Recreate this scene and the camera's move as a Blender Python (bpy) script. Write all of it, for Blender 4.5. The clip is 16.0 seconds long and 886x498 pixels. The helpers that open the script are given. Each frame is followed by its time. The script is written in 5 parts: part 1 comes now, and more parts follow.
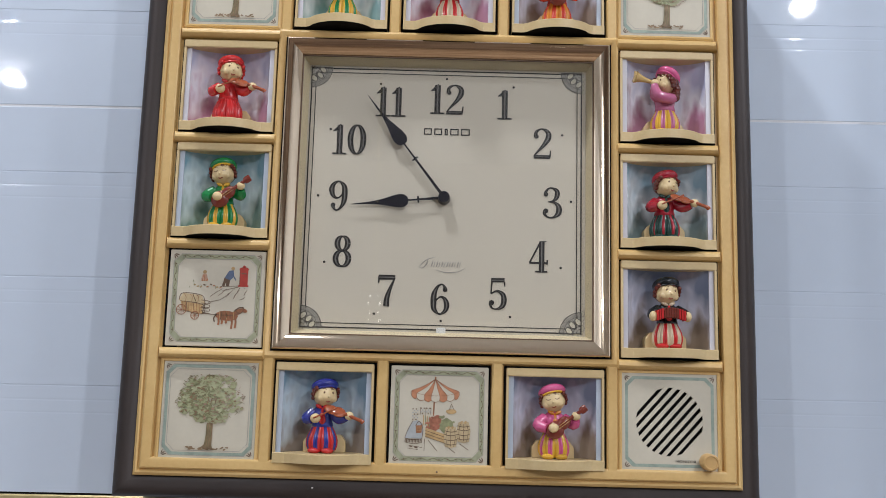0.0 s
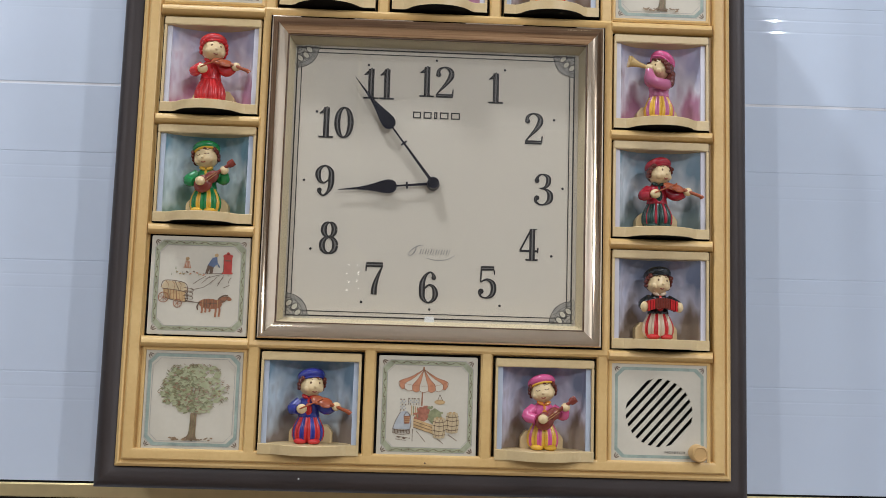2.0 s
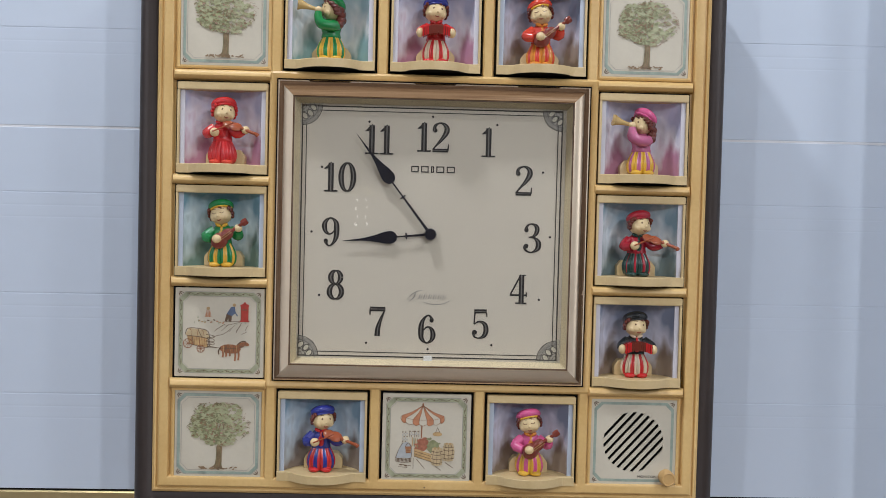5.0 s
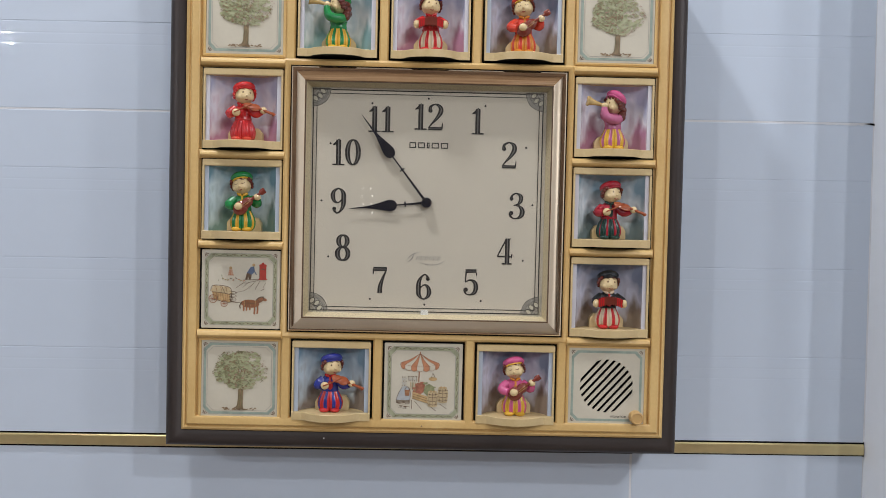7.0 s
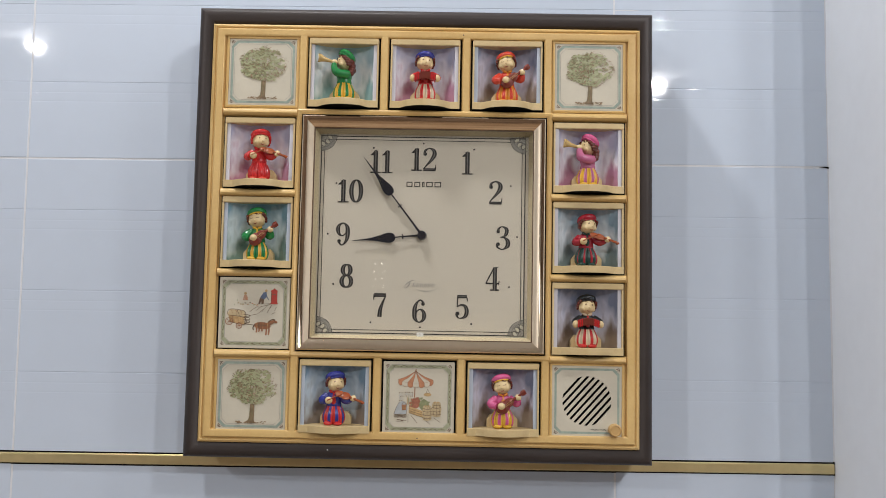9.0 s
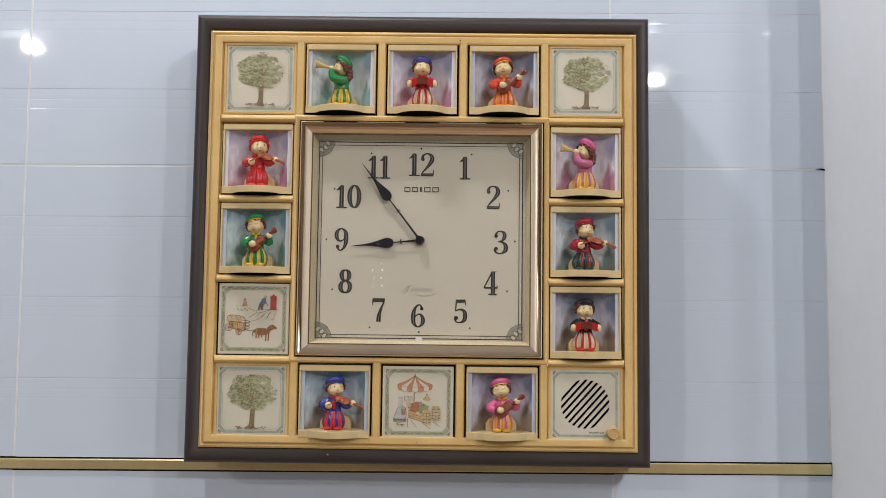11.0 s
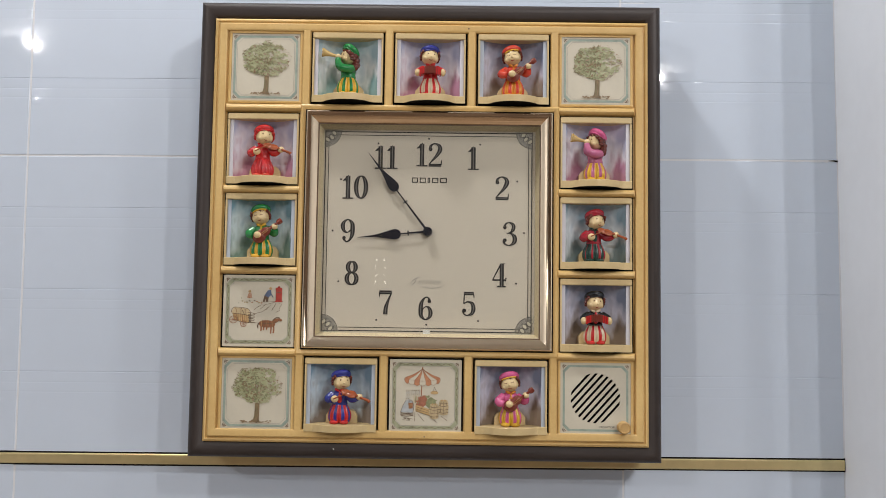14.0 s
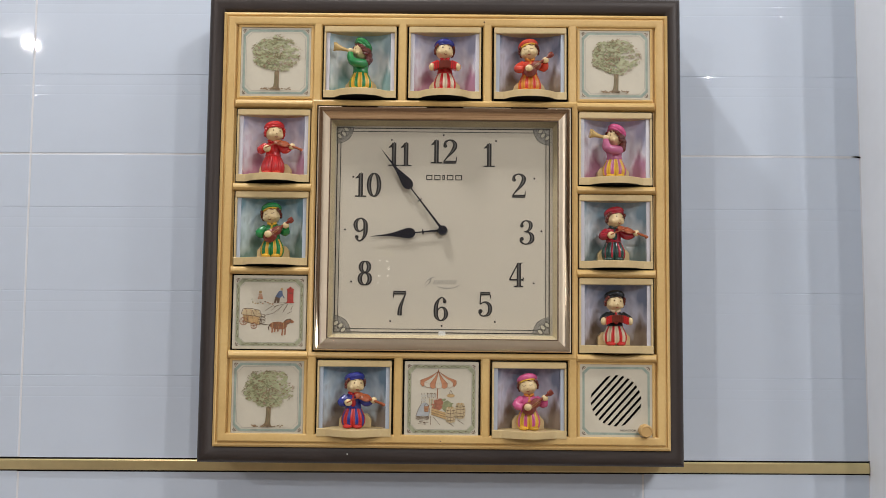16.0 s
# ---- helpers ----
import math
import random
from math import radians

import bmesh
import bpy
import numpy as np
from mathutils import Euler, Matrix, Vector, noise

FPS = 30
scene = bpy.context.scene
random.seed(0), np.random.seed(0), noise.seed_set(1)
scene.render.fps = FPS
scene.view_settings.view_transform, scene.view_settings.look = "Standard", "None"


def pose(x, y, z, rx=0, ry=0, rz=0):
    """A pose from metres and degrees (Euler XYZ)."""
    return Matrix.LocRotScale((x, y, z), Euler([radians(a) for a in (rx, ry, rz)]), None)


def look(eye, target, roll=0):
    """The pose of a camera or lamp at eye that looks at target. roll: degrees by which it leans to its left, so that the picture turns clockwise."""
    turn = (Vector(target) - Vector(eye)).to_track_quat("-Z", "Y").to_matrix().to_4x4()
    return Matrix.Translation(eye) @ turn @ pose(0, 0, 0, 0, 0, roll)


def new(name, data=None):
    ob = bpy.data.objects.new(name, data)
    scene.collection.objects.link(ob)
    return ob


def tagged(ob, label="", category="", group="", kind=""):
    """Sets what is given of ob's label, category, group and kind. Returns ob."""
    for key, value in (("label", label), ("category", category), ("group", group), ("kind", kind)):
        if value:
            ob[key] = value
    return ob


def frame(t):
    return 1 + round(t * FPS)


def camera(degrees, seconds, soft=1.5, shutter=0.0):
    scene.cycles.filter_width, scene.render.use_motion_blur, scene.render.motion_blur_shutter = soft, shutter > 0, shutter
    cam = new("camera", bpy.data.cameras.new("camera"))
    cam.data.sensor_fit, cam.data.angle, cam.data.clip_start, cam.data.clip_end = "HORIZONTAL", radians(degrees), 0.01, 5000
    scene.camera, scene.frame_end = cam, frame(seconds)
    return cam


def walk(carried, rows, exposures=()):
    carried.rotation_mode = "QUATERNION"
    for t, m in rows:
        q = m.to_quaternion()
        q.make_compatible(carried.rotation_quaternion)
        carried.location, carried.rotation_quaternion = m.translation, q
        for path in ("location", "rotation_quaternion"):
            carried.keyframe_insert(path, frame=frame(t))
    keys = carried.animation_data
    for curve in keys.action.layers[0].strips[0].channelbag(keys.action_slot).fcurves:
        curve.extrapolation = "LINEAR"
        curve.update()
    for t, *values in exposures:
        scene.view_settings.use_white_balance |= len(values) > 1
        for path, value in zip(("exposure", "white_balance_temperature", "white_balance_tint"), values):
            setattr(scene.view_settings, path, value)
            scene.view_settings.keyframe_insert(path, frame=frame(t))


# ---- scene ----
cam = camera(51.7, 16.0, soft=0.9)
PATH = [
    (0, (-0.001, -0.696, 1.767), (0.0, 1.282, 2.066), 1.5),
    (0.5, (-0.008, -0.686, 1.758), (0.029, 1.292, 2.053), 1.5),
    (1, (-0.006, -0.678, 1.756), (0.032, 1.3, 2.046), 1.5),
    (1.5, (-0.005, -0.677, 1.765), (0.035, 1.304, 2.037), 1.6),
    (2, (-0.011, -0.686, 1.787), (0.047, 1.301, 2.001), 1.7),
    (2.5, (-0.014, -0.701, 1.823), (0.049, 1.294, 1.959), 1.6),
    (3, (-0.006, -0.717, 1.851), (0.05, 1.281, 1.932), 1.5),
    (3.5, (-0.005, -0.731, 1.882), (0.056, 1.268, 1.909), 1.4),
    (4, (-0.005, -0.74, 1.897), (0.056, 1.259, 1.889), 1.4),
    (6.5, (-0.007, -0.798, 1.914), (0.003, 1.199, 1.811), 1.5),
    (7, (0.003, -0.839, 1.885), (0.031, 1.159, 1.821), 1.3),
    (7.5, (0.024, -0.881, 1.851), (0.036, 1.118, 1.922), 1.1),
    (8, (0.026, -0.903, 1.827), (0.022, 1.091, 1.984), 1.1),
    (8.5, (0.027, -0.918, 1.816), (0.011, 1.076, 1.977), 1.2),
    (11, (0.027, -0.927, 1.826), (0.013, 1.068, 1.976), 0.7),
    (11.5, (0.028, -0.923, 1.823), (0.012, 1.072, 1.968), 0.7),
    (12, (0.03, -0.919, 1.821), (0.014, 1.075, 1.97), 0.6),
    (12.5, (0.029, -0.921, 1.823), (0.003, 1.074, 1.968), 0.6),
    (13, (0.023, -0.918, 1.821), (0.006, 1.076, 1.971), 0.6),
    (13.5, (0.025, -0.914, 1.817), (0.007, 1.08, 1.969), 0.7),
    (14, (0.02, -0.913, 1.819), (0.005, 1.081, 1.969), 0.8),
    (14.5, (0.01, -0.906, 1.814), (0.0, 1.087, 1.975), 0.8),
    (15, (0.002, -0.901, 1.816), (-0.013, 1.092, 1.972), 0.7),
    (15.5, (0.004, -0.894, 1.814), (0.004, 1.1, 1.974), 0.7),
    (16, (0.002, -0.891, 1.818), (-0.004, 1.103, 1.972), 0.6),
]
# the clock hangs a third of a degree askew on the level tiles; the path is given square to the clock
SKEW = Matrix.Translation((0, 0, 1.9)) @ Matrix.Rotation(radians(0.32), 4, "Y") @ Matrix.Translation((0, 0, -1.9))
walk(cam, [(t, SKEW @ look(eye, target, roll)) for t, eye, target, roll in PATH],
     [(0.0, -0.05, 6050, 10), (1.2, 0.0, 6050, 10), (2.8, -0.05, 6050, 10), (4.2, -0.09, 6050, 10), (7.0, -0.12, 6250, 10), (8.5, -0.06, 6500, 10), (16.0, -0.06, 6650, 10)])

# ---- world and lamps ----
world = bpy.data.worlds.new("world")
scene.world = world
world.use_nodes = True
world.node_tree.nodes["Background"].inputs[0].default_value = (0.8, 0.85, 1.0, 1)
world.node_tree.nodes["Background"].inputs[1].default_value = 0.05
CEIL = 2.9
DOWNLIGHTS = [  # x, y, watts, radius
    (-0.30, -0.37, 7.1, 0.055),
    (0.85, -0.87, 5.4, 0.06),
    (-1.62, -2.6, 14.6, 0.026),
    (0.93, -3.07, 16.6, 0.026),
    (1.03, -1.82, 10.2, 0.026),
]
LAMP_COLOUR = (0.985, 0.962, 0.975)


# ---- materials ----
def material(name, base, rough=0.5, metal=0.0, vary=0.08, scale=60.0, fine=600.0, bump=0.0, bump_scale=300.0, coat=0.0, tint=None, ior=1.45, bump_depth=0.001, bump_detail=3.0):
    """Principled surface: base colour drifting at two scales, optional fine relief."""
    m = bpy.data.materials.new(name)
    m.use_nodes = True
    nt = m.node_tree
    b = nt.nodes["Principled BSDF"]
    b.inputs["Roughness"].default_value = rough
    b.inputs["Metallic"].default_value = metal
    b.inputs["Coat Weight"].default_value = coat
    b.inputs["Coat Roughness"].default_value = 0.08
    b.inputs["IOR"].default_value = ior
    tc = nt.nodes.new("ShaderNodeTexCoord")
    big = nt.nodes.new("ShaderNodeTexNoise")
    big.inputs["Scale"].default_value = scale
    big.inputs["Detail"].default_value = 4
    small = nt.nodes.new("ShaderNodeTexNoise")
    small.inputs["Scale"].default_value = fine
    small.inputs["Detail"].default_value = 2
    for n in (big, small):
        nt.links.new(tc.outputs["Object"], n.inputs["Vector"])
    half = nt.nodes.new("ShaderNodeMath")
    half.operation = "MULTIPLY_ADD"
    half.inputs[1].default_value = 0.35
    nt.links.new(small.outputs["Fac"], half.inputs[0])
    nt.links.new(big.outputs["Fac"], half.inputs[2])
    ramp = nt.nodes.new("ShaderNodeMapRange")
    ramp.inputs["From Min"].default_value = 0.4
    ramp.inputs["From Max"].default_value = 0.95
    nt.links.new(half.outputs[0], ramp.inputs["Value"])
    mix = nt.nodes.new("ShaderNodeMix")
    mix.data_type = "RGBA"
    low = tint or tuple(c * (1 - 2 * vary) for c in base)
    mix.inputs["A"].default_value = (*base, 1)
    mix.inputs["B"].default_value = (*low, 1)
    nt.links.new(ramp.outputs["Result"], mix.inputs["Factor"])
    nt.links.new(mix.outputs["Result"], b.inputs["Base Color"])
    if bump:
        relief = nt.nodes.new("ShaderNodeTexNoise")
        relief.inputs["Scale"].default_value = bump_scale
        relief.inputs["Detail"].default_value = bump_detail
        nt.links.new(tc.outputs["Object"], relief.inputs["Vector"])
        bn = nt.nodes.new("ShaderNodeBump")
        bn.inputs["Strength"].default_value = bump
        bn.inputs["Distance"].default_value = bump_depth
        nt.links.new(relief.outputs["Fac"], bn.inputs["Height"])
        nt.links.new(bn.outputs["Normal"], b.inputs["Normal"])
    return m


def glowing(name, colour, strength):
    m = bpy.data.materials.new(name)
    m.use_nodes = True
    b = m.node_tree.nodes["Principled BSDF"]
    b.inputs["Base Color"].default_value = (*colour, 1)
    b.inputs["Emission Color"].default_value = (*colour, 1)
    b.inputs["Emission Strength"].default_value = strength
    return m


def clear_pane(name):
    """Thin window glass: see-through, with a Fresnel gloss."""
    m = bpy.data.materials.new(name)
    m.use_nodes = True
    nt = m.node_tree
    nt.nodes.remove(nt.nodes["Principled BSDF"])
    out = nt.nodes["Material Output"]
    clear = nt.nodes.new("ShaderNodeBsdfTransparent")
    clear.inputs["Color"].default_value = (0.97, 0.98, 0.97, 1)
    gloss = nt.nodes.new("ShaderNodeBsdfGlossy")
    gloss.inputs["Roughness"].default_value = 0.015
    fres = nt.nodes.new("ShaderNodeFresnel")
    fres.inputs["IOR"].default_value = 1.45
    mix = nt.nodes.new("ShaderNodeMixShader")
    nt.links.new(fres.outputs[0], mix.inputs[0])
    nt.links.new(clear.outputs[0], mix.inputs[1])
    nt.links.new(gloss.outputs[0], mix.inputs[2])
    nt.links.new(mix.outputs[0], out.inputs["Surface"])
    return m


def backdrop_paint(name, top, middle, low):
    """Painted sky card: three soft bands broken up by cloud noise, highlights coloured in, satin finish."""
    m = material(name, middle, 0.2, coat=0.6, bump=0.8, bump_scale=75, bump_depth=0.0016, bump_detail=1.5)
    nt = m.node_tree
    b = nt.nodes["Principled BSDF"]
    for link in list(b.inputs["Base Color"].links):
        nt.links.remove(link)
    tc = nt.nodes.new("ShaderNodeTexCoord")
    sep = nt.nodes.new("ShaderNodeSeparateXYZ")
    nt.links.new(tc.outputs["Object"], sep.inputs[0])
    cloud = nt.nodes.new("ShaderNodeTexNoise")
    cloud.inputs["Scale"].default_value = 75
    cloud.inputs["Detail"].default_value = 2.5
    # noise drawn out upright, colouring in the streaks that crinkled plastic would mirror
    stretch = nt.nodes.new("ShaderNodeMapping")
    stretch.inputs["Scale"].default_value = (1.0, 1.0, 0.5)
    nt.links.new(tc.outputs["Object"], stretch.inputs["Vector"])
    nt.links.new(stretch.outputs["Vector"], cloud.inputs["Vector"])
    height = nt.nodes.new("ShaderNodeMapRange")
    height.inputs["From Min"].default_value = -0.028
    height.inputs["From Max"].default_value = 0.028
    height.inputs["To Min"].default_value = -0.55
    height.inputs["To Max"].default_value = 0.42
    nt.links.new(sep.outputs["Z"], height.inputs["Value"])
    add = nt.nodes.new("ShaderNodeMath")
    add.operation = "MULTIPLY_ADD"
    add.inputs[1].default_value = 1.15
    nt.links.new(cloud.outputs["Fac"], add.inputs[0])
    nt.links.new(height.outputs["Result"], add.inputs[2])
    ramp = nt.nodes.new("ShaderNodeValToRGB")
    e = ramp.color_ramp.elements
    e[0].position, e[0].color = 0.18, (*low, 1)
    e[1].position, e[1].color = 0.9, (*top, 1)
    mid = e.new(0.52)
    mid.color = (*middle, 1)
    nt.links.new(add.outputs[0], ramp.inputs["Fac"])
    nt.links.new(ramp.outputs["Color"], b.inputs["Base Color"])
    return m


TILE = material("glazed_tile", (0.62, 0.705, 0.81), 0.024, vary=0.03, scale=3, fine=40, bump=0.06, bump_scale=42, bump_detail=1.0)
GROUT = material("white_grout", (0.76, 0.79, 0.83), 0.8, vary=0.12, scale=30, fine=300, bump=0.3, bump_scale=500, tint=(0.70, 0.72, 0.74))
BRASS = material("brass", (0.82, 0.68, 0.36), 0.42, metal=1.0, vary=0.12, scale=14, fine=120, bump=0.08, bump_scale=60)
PLASTER = material("white_plaster", (0.875, 0.915, 0.955), 0.6, vary=0.04, scale=5, fine=60, bump=0.25, bump_scale=40)
CEILING = material("ceiling_paint", (0.82, 0.82, 0.81), 0.8, vary=0.03, scale=3, fine=40)
# unseen wall: dark brown patches added for the chrome to mirror
FAR_WALL = material("far_wall_mottle", (0.46, 0.36, 0.28), 0.6, vary=0.25, scale=1.2, fine=8, tint=(0.12, 0.065, 0.045))
# unseen floor: pale for bounced light, brown patches added for bezel reflections
FLOOR = material("floor_mottle", (0.66, 0.52, 0.38), 0.3, vary=0.2, scale=1.6, fine=12, tint=(0.20, 0.11, 0.065))
BROWN = material("brown_plastic", (0.042, 0.032, 0.028), 0.5, vary=0.10, scale=25, fine=900, bump=0.1, bump_scale=900)
# black case plastic; also the shade put into gaps and under stage lips
BLACK = material("black_plastic_and_shade", (0.006, 0.0055, 0.005), 0.9, vary=0.1, ior=1.25)
YELLOW = material("yellowed_plastic", (0.725, 0.512, 0.213), 0.42, vary=0.07, scale=18, fine=400, bump=0.06, bump_scale=700, tint=(0.60, 0.385, 0.135))
CREAM = material("cream_plastic", (0.67, 0.53, 0.285), 0.42, vary=0.07, scale=30, fine=500, bump=0.05, bump_scale=700, tint=(0.55, 0.415, 0.20))
CHROME = material("pale_gold_chrome", (0.88, 0.72, 0.52), 0.06, metal=1.0, vary=0.04, scale=20, fine=300, bump=0.7, bump_scale=11, bump_depth=0.004, bump_detail=0.6)
DIAL = material("dial_card", (0.665, 0.602, 0.498), 0.6, vary=0.025, scale=10, fine=300)
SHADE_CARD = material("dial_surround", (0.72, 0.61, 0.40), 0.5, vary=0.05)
INK = material("black_ink", (0.022, 0.020, 0.020), 0.5, vary=0.1)
INK_GREY = material("grey_ink", (0.20, 0.185, 0.17), 0.5, vary=0.1)
INK_DEEP = material("deep_grey_ink", (0.12, 0.11, 0.10), 0.5, vary=0.15, scale=300)
INK_PALE = material("pale_ink", (0.45, 0.425, 0.37), 0.5, vary=0.1)
INK_FAINT = material("faint_ink", (0.36, 0.34, 0.31), 0.5, vary=0.1)
POINTER = material("blue_black_enamel", (0.012, 0.013, 0.022), 0.3, vary=0.1)
GLASS = clear_pane("dial_glass")
CARD = material("printed_card", (0.625, 0.585, 0.465), 0.5, vary=0.05, scale=30, fine=400)
TEAL = material("teal_print", (0.39, 0.48, 0.40), 0.5, vary=0.2, scale=120, fine=900)
OLIVE = material("olive_print", (0.45, 0.47, 0.31), 0.5, vary=0.2, scale=200, fine=900)
LEAF_WASH = material("leaf_wash", (0.37, 0.40, 0.21), 0.5, vary=0.15, scale=150, fine=900, tint=(0.48, 0.49, 0.31))
LEAF_DARK = material("leaf_line", (0.26, 0.235, 0.115), 0.5, vary=0.2, scale=300)
APPLE = material("russet_print", (0.33, 0.22, 0.12), 0.5, vary=0.2, scale=400)
OCHRE_PINK = material("pink_brown_print", (0.46, 0.31, 0.22), 0.5, vary=0.2, scale=400)
FRUIT = material("fruit_red", (0.50, 0.20, 0.12), 0.5, vary=0.25, scale=400)
LEAF_MID = material("leaf_mid", (0.33, 0.35, 0.18), 0.5, vary=0.2, scale=300)
BARK = material("bark_print", (0.34, 0.235, 0.13), 0.5, vary=0.3, scale=250)
OCHRE = material("ochre_print", (0.62, 0.42, 0.19), 0.5, vary=0.2, scale=150)
SIENNA = material("sienna_print", (0.40, 0.17, 0.08), 0.5, vary=0.2, scale=200)
ORANGE_PRINT = material("orange_print", (0.60, 0.27, 0.14), 0.5, vary=0.15, scale=200)
RED_PRINT = material("red_print", (0.55, 0.07, 0.05), 0.5, vary=0.15, scale=200)
BLUE_PRINT = material("blue_print", (0.14, 0.19, 0.30), 0.5, vary=0.2, scale=200)
PALE_BLUE = material("pale_blue_print", (0.46, 0.49, 0.49), 0.5, vary=0.1, scale=200)
STRAW = material("straw_print", (0.63, 0.50, 0.29), 0.5, vary=0.15, scale=180)
WHITE = material("white_sticker", (0.82, 0.82, 0.80), 0.5, vary=0.03)
WOOD_LINE = material("brown_line", (0.20, 0.13, 0.08), 0.5, vary=0.2)


def enamel(name, base):
    return material(name, base, 0.22, vary=0.08, scale=120, fine=700, coat=0.4)


SKIN = material("doll_cream", (0.77, 0.60, 0.32), 0.36, vary=0.08, scale=150, fine=700, coat=0.1)
HAIR = enamel("doll_hair", (0.13, 0.026, 0.016))
RED = enamel("doll_red", (0.58, 0.025, 0.025))
CRIMSON = enamel("doll_crimson", (0.36, 0.014, 0.028))
SCARLET = enamel("doll_scarlet", (0.66, 0.06, 0.03))
GREEN = enamel("doll_green", (0.015, 0.22, 0.055))
DARK_GREEN = enamel("doll_dark_green", (0.012, 0.045, 0.035))
NAVY = enamel("doll_blue", (0.025, 0.035, 0.25))
JET = enamel("doll_black", (0.012, 0.016, 0.018))
GOLD = enamel("doll_yellow", (0.72, 0.42, 0.04))
ORANGE = enamel("doll_orange", (0.72, 0.26, 0.03))
PINK = enamel("doll_pink", (0.65, 0.11, 0.27))
MAUVE = enamel("doll_mauve", (0.50, 0.14, 0.26))
IVORY = enamel("doll_ivory", (0.72, 0.58, 0.40))
ROSEWOOD = enamel("doll_rosewood", (0.21, 0.04, 0.025))
FIDDLE = enamel("doll_fiddle", (0.36, 0.09, 0.035))
HORN = enamel("doll_horn", (0.60, 0.42, 0.16))


# ---- mesh helpers ----
def link(name, bm, mats, parent=None, label="", at=(0, 0, 0), angle=35):
    bmesh.ops.recalc_face_normals(bm, faces=bm.faces)
    me = bpy.data.meshes.new(name)
    bm.to_mesh(me)
    bm.free()
    for m in mats if isinstance(mats, (list, tuple)) else [mats]:
        me.materials.append(m)
    me.polygons.foreach_set("use_smooth", [True] * len(me.polygons))
    me.set_sharp_from_angle(angle=radians(angle))
    ob = new(name, me)
    ob.parent = parent
    ob.location = at
    return tagged(ob, label)


def box(bm, x0, x1, y0, y1, z0, z1, mat=0, bevel=0.0):
    made = bmesh.ops.create_cube(bm, size=1, matrix=Matrix.LocRotScale(((x0 + x1) / 2, (y0 + y1) / 2, (z0 + z1) / 2), None, (x1 - x0, y1 - y0, z1 - z0)))
    faces = {f for v in made["verts"] for f in v.link_faces}
    for f in faces:
        f.material_index = mat
    if bevel:
        bmesh.ops.bevel(bm, geom=list({e for f in faces for e in f.edges}), offset=bevel, segments=2, affect="EDGES", material=-1)


def ring_sweep(bm, profile, x0, x1, z0, z1, mat=0, closed=False):
    """A mitred rectangular frame: profile points are (inset from the rectangle, y)."""
    loops = []
    for inset, y in profile:
        a, b, c, d = x0 + inset, x1 - inset, z0 + inset, z1 - inset
        loops.append([bm.verts.new(p) for p in ((a, y, c), (b, y, c), (b, y, d), (a, y, d))])
    pairs = list(zip(loops, loops[1:])) + ([(loops[-1], loops[0])] if closed else [])
    for p, q in pairs:
        for i in range(4):
            j = (i + 1) % 4
            bm.faces.new((p[i], p[j], q[j], q[i])).material_index = mat


def bar(bm, profile, start, end, axis, cross=0.0, mitre=0.0, mat=0):
    """A straight moulding: profile points are (offset, y) across; mitre draws the ends in towards the raised side."""
    y_low = max(y for _, y in profile)
    depth = max(1e-6, y_low - min(y for _, y in profile))
    ends = []
    for at, sign in ((start, 1), (end, -1)):
        row = []
        for off, y in profile:
            along = at + sign * mitre * (y_low - y) / depth
            row.append(bm.verts.new((along, y, cross + off) if axis == "x" else (cross + off, y, along)))
        ends.append(row)
    n = len(profile)
    for i in range(n):
        j = (i + 1) % n
        bm.faces.new((ends[0][i], ends[0][j], ends[1][j], ends[1][i])).material_index = mat
    for row in ends:
        bm.faces.new(row).material_index = mat


def ball(bm, centre, radii, mat=0, turn=(0, 0, 0), seg=16, rings=10):
    m = Matrix.LocRotScale(centre, Euler([radians(a) for a in turn]), radii)
    made = bmesh.ops.create_uvsphere(bm, u_segments=seg, v_segments=rings, radius=1, matrix=m)
    for f in {f for v in made["verts"] for f in v.link_faces}:
        f.material_index = mat


def tube(bm, points, mat=0, seg=10, flat=1.0):
    """Round limb through (x, y, z, radius) points with closed, rounded ends."""
    if len(points) > 2:
        points = [tuple(float(v) for v in p) for p in smooth_line(points, 4)]
    pts = [Vector(p[:3]) for p in points]
    rows = []
    n = len(pts)
    for i, p in enumerate(pts):
        d = (pts[min(i + 1, n - 1)] - pts[max(i - 1, 0)]).normalized()
        side = d.cross(Vector((0, 1, 0.02))).normalized()
        up = side.cross(d)
        r = points[i][3]
        rows.append([bm.verts.new(p + r * (math.cos(a) * side + flat * math.sin(a) * up)) for a in (math.tau * k / seg for k in range(seg))])
    for a, b in zip(rows, rows[1:]):
        for k in range(seg):
            bm.faces.new((a[k], a[(k + 1) % seg], b[(k + 1) % seg], b[k])).material_index = mat
    for row in (rows[0], rows[-1]):
        bm.faces.new(row).material_index = mat


def patch(bm, pts, y, mat=0):
    f = bm.faces.new([bm.verts.new((x, y, z)) for x, z in pts])
    f.material_index = mat
    return f


def oval(cx, cz, rx, rz, n=16, turn=0.0):
    c, s = math.cos(turn), math.sin(turn)
    out = []
    for k in range(n):
        a = math.tau * k / n
        x, z = rx * math.cos(a), rz * math.sin(a)
        out.append((cx + c * x - s * z, cz + s * x + c * z))
    return out


